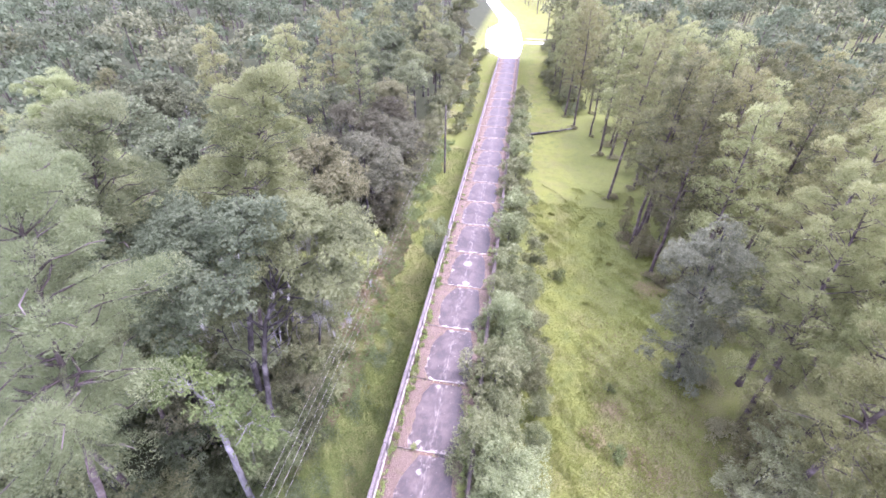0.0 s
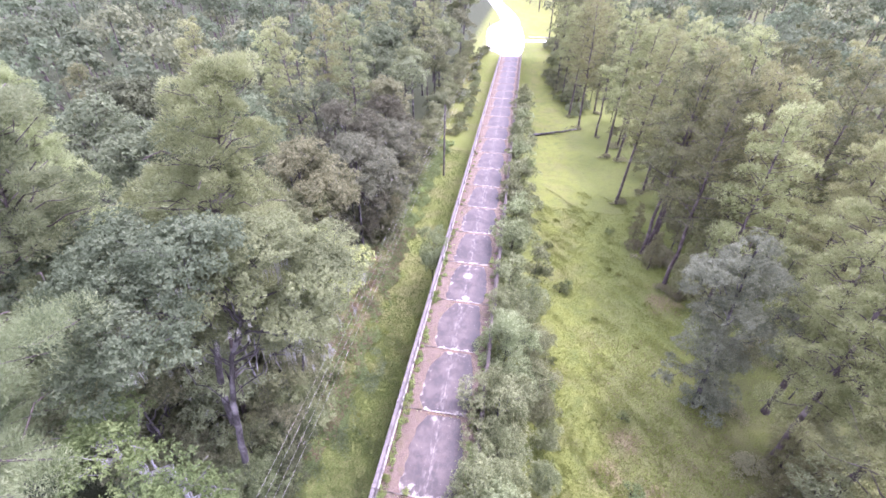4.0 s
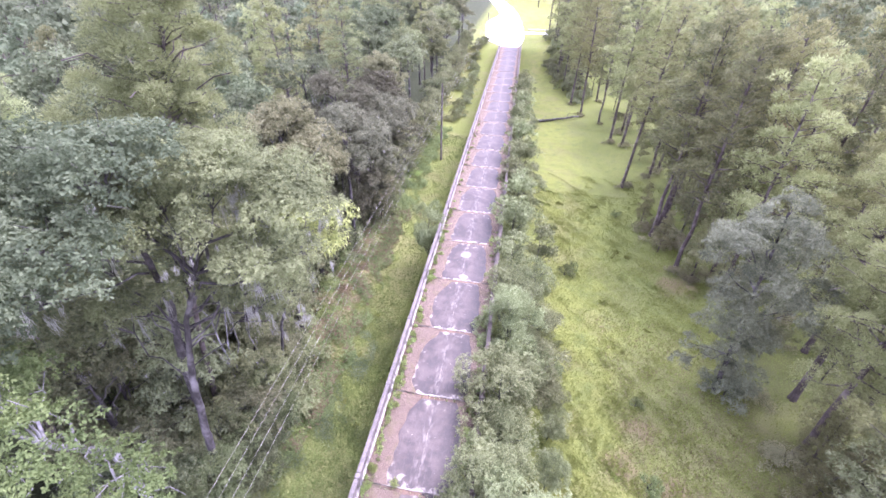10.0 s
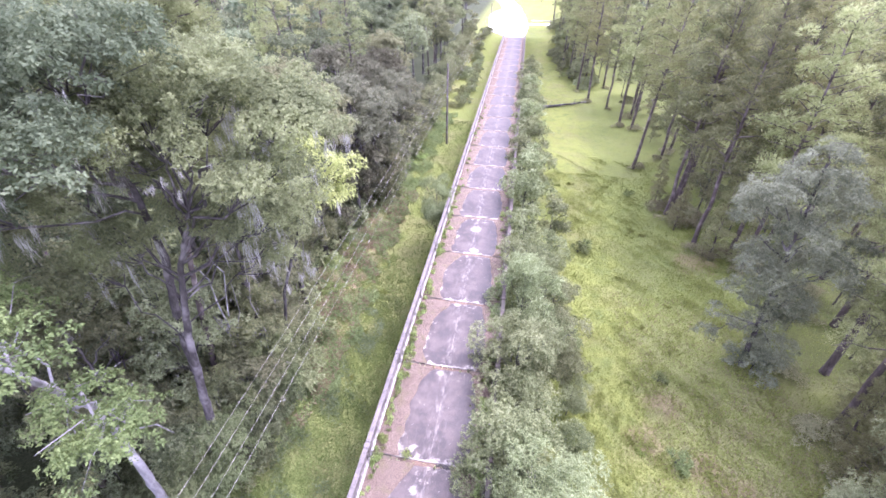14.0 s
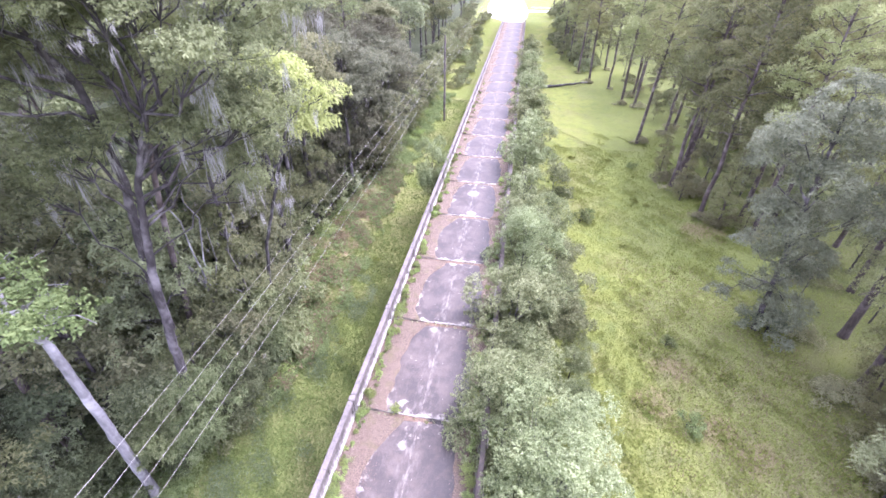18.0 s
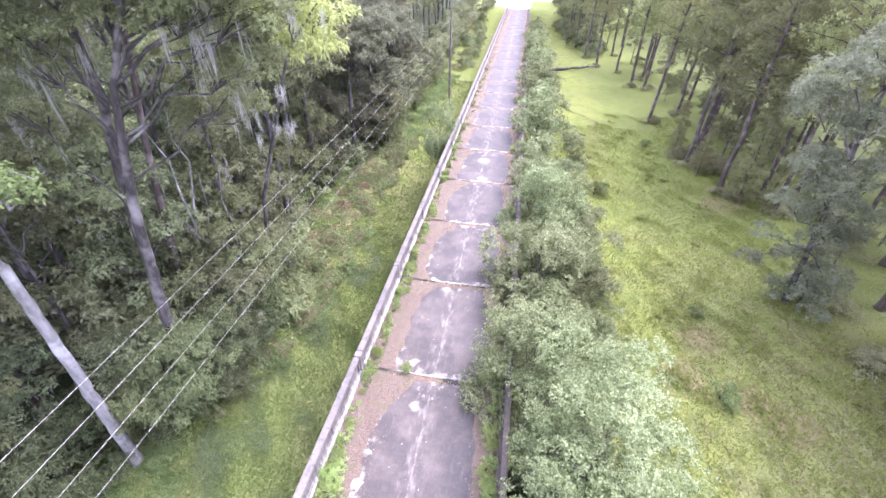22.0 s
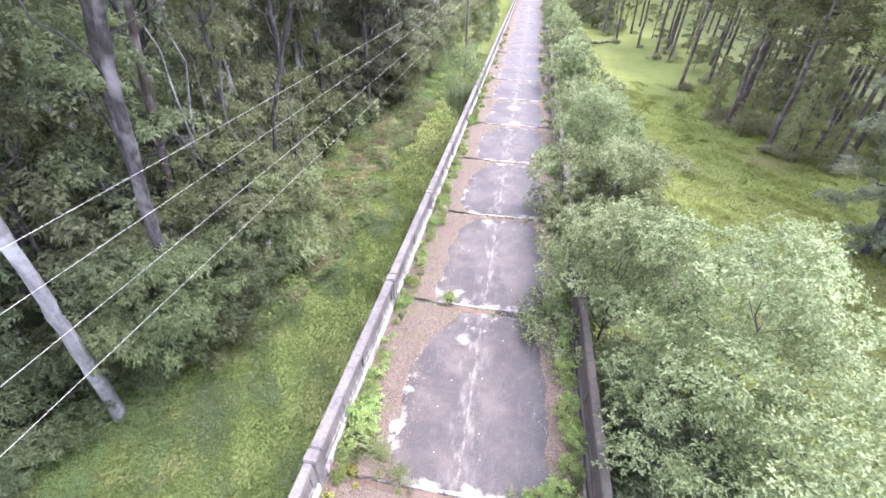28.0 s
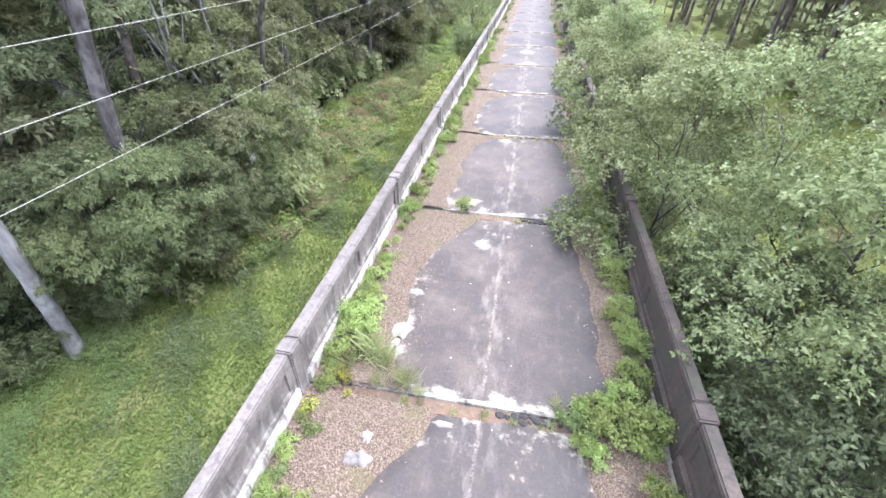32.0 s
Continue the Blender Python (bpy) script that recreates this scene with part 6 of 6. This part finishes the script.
def sward(seed, n, x0, x1, y0, y1, h, w, power=1.6):
    """Grass blades over a stretch of ground, thickest at its near end."""
    q = np.random.default_rng(seed)
    x, y = q.uniform(x0, x1, n), y0 + (y1 - y0) * q.uniform(0, 1, n) ** power
    lump = np.sin(x * 1.7 + np.sin(y * 0.9) * 2) * np.sin(y * 1.3 + np.sin(x * 0.7) * 2) + 0.5 * np.sin(x * 4.1 + y * 2.3)
    z = ground_z(x, y)
    b = np.stack([x, y, z - 0.02], 1)
    a = q.uniform(0, 6.28, n)
    hh = h * q.uniform(0.5, 1.4, n) * (1 + 0.32 * lump)
    tip = b + np.stack([np.cos(a) * hh * 0.9, np.sin(a) * hh * 0.9, hh], 1)
    mid = b + (tip - b) * np.array([0.35, 0.35, 0.65])
    s = np.stack([-np.sin(a), np.cos(a), 0 * a], 1) * (w * q.uniform(0.6, 1.3, n))[:, None]
    v = np.stack([b - s * 0.4, mid - s, tip, mid + s], 1).reshape(-1, 3)
    return v


v = sward(1, 84000, -13.5, -3.5, -2, 32, 0.105, 0.023, 1.7)
tagged(new("grass", mesh_of("grass", v, quads(v), LUSH)), "lush green grass and low weeds beside the bridge", "grass", kind="stuff")
strip_v = sward(4, 27000, -13.0, -3.5, 13, 76, 0.14, 0.036, 0.95)
tagged(new("grass", mesh_of("grass", strip_v, quads(strip_v), LUSH)), "green mown grass between wood and bridge", "grass", kind="stuff")
v = np.concatenate([sward(2, 70000, 7.5, 24, 2, 56, 0.13, 0.026), sward(3, 14000, 21, 36, 8, 60, 0.15, 0.03)])
tagged(new("grass", mesh_of("grass", v, quads(v), GRASSB)), "green meadow grass", "grass", kind="stuff")

v = sward(6, 9000, 13, 24, 3, 30, 0.12, 0.026, 1.2)
tagged(new("grass", mesh_of("grass", v, quads(v), DRYGRASS)), "tan dry grass in the near meadow", "grass", kind="stuff")

def herbs(seed, n, x0, x1, y0, y1, height, leaf, patch, edge=None):
    """Broad-leaved weeds in uneven drifts: bunches of leaves on short stalks, left out where drifts are thin."""
    q = np.random.default_rng(seed)
    x, y = q.uniform(x0, x1, n), q.uniform(y0, y1, n)
    drift = np.sin(x * 0.9 + 1.7 * np.sin(y * 0.41)) * np.sin(y * 0.63 + 1.3 * np.sin(x * 0.57)) + 0.45 * np.sin(x * 2.3 + y * 1.9) + 0.35 * q.normal(size=n)
    keep = drift > patch
    if edge is not None:
        keep &= edge(x, y)
    x, y, drift = x[keep], y[keep], drift[keep]
    h = height * q.uniform(0.35, 1.0, len(x)) * np.clip(0.55 + 0.5 * (drift - patch), 0.3, 1.3)
    pts = np.stack([x, y, ground_z(x, y) + h], 1)
    up = np.zeros((len(x), 3)) + np.array([0, 0, 1.0])
    return rosettes(q, pts, up, leaf, 6, 0.5, 0.6, 0.2)


rough_edge = lambda x, y: x < np.interp(y, [4, 9, 13, 20, 45, 80], [-12.0, -11.2, -8.6, -8.4, -9.0, -8.6]) + 0.5 * np.sin(y * 1.3)
v = np.concatenate([herbs(31, 20000, -14.5, -8.0, 20, 80, 0.42, 0.16, -0.45, rough_edge), herbs(36, 26000, -14.5, -8.0, 5, 20, 0.42, 0.085, -0.35, rough_edge)])
tagged(new("rough_weeds", mesh_of("rough_weeds", v, quads(v), HERB)), "rough leafy weeds between the wood and the mown strip", "weeds", kind="stuff")
v = herbs(32, 9000, -13.0, -8.6, 12, 46, 0.4, 0.2, 0.1, rough_edge)
tagged(new("rough_weeds", mesh_of("rough_weeds", v, quads(v), DRYGRASS)), "tan dry weeds at the edge of the mown strip", "weeds", kind="stuff")
v = herbs(33, 16000, -11.5, -3.6, -2, 26, 0.13, 0.075, 0.2)
tagged(new("low_weeds", mesh_of("low_weeds", v, quads(v), HERB)), "low green weeds in the mown strip", "weeds", kind="stuff")
# weeds added here also to darken the grass where the wood shades it
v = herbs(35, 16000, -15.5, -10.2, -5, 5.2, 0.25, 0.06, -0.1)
tagged(new("low_weeds", mesh_of("low_weeds", v, quads(v), FRESH)), "dark green weeds that also stand in for shade by the pale trunk", "weeds", kind="stuff")
v = np.concatenate([herbs(37, 16000, -12.5, -5.0, -3, 9, 0.2, 0.07, 0.45), herbs(38, 9000, -11.5, -6.5, 9, 24, 0.22, 0.09, 0.55)])
tagged(new("low_weeds", mesh_of("low_weeds", v, quads(v), DEEP)), "darker green weeds in drifts over the mown strip", "weeds", kind="stuff")
v = herbs(34, 26000, 7.0, 26.0, 1, 62, 0.2, 0.14, 0.45)
tagged(new("low_weeds", mesh_of("low_weeds", v, quads(v), GRASSB)), "patches of low green weeds in the meadow", "weeds", kind="stuff")

# ---- far woods, in one piece ----
def far_woods(seed, spots, mat):
    """Many distant crowns and trunks, joined."""
    q = np.random.default_rng(seed)
    leaf_v, tb = [], Tubes()
    per = 470
    for x, y, h, r in spots:
        z = float(ground_z(np.array(x), np.array(y)))
        d = unit(q.normal(size=(14, 3)))
        d[:, 2] = np.abs(d[:, 2]) * 1.2 - 0.45
        ctr = np.array([x, y, z + h * 0.70]) + d * np.array([r, r, h * 0.27]) * q.uniform(0.5, 1.0, (14, 1))
        k = q.integers(0, 14, per)
        e = unit(q.normal(size=(per, 3)))
        e[:, 2] = np.abs(e[:, 2]) - 0.15
        pts = ctr[k] + e * np.array([1, 1, 0.75]) * r * q.uniform(0.25, 0.42, (per, 1))
        leaf_v.append(leaves(q, pts, 0.78, 0.3, e * 1.7, 0.75))
        tb.add([(x, y, z - 0.1), (x + q.normal() * 0.3, y, z + h * 0.8)], [0.24, 0.1], 5)
    v = np.concatenate(leaf_v)
    return mesh_of("far_woods", v, quads(v), mat), tb.mesh("far_trunks", PINEBARK)


spots = []
q = np.random.default_rng(44)
for i in range(5200):
    x, y = q.uniform(-230, 250), q.uniform(-10, 330)
    d = math.hypot(x, y)
    if d > 340 or abs(math.degrees(math.atan2(x + 3, y + 12)) + 8) > 58:
        continue
    if x > 0 and y < 140 and x < (56 if y < 70 else 41 if y < 105 else 30):
        continue
    if x <= 0 and x > (-46 if y < 55 else -38 if y < 95 else -28 if y < 150 else -17):
        continue
    if y >= 138 and -18 < x - road_x(np.array(y)) < (13 if y < 160 else 24 - (y - 160) * 0.08 if y < 300 else 9):
        continue
    gap = 5.6 if d < 90 else 6.2 if d < 160 else 7.8
    if any((x - a) ** 2 + (y - b) ** 2 < gap * gap for a, b, _, _ in spots):
        continue
    spots.append((x, y, q.uniform(12, 25), q.uniform(3.4, 5.6)))
for n, (mat, lab) in enumerate(((FARPINE, "distant pine woods with dull yellow-green crowns"), (FARBROAD, "distant broad-leaved woods with dull green crowns"), (FARBROAD, "distant woods with mixed green crowns"))):
    fl, ft = far_woods(45 + n, spots[n::3], mat)
    fw = new("far_woods", fl)
    tagged(fw, lab, "woods", kind="stuff")
    part_mesh("trunks", ft, fw)["kind"] = "stuff"

# ---- at the far end of the bridge ----
tb = Tubes()
tb.add([(0, 0, -0.4), (0, 0, 3.6)], [0.09, 0.07], 7)
t = thing("verge_post", pose(10.7, 153.9, float(ground_z(np.array(10.7), np.array(153.9)))), "thin dark wooden post on the grass verge", "post")
part_mesh("pole", tb.mesh("pole", POLEWOOD), t)
gr = thing("guardrail", pose(0, 0, 0), "low pale metal guardrail beside the side track", "guardrail")
bm = bmesh.new()
box(bm, 5.0, 16.0, 170.9, 170.97, 0.45, 0.75, 0.02)
part("beam", bm, GALV, gr)
pm = mesh_from_bm("post", box(bmesh.new(), -0.06, 0.06, -0.06, 0.06, -0.3, 0.7), POLEWOOD)
for i in range(6):
    part_mesh("post", pm, gr).location = (5.5 + 2 * i, 171.05, 0)
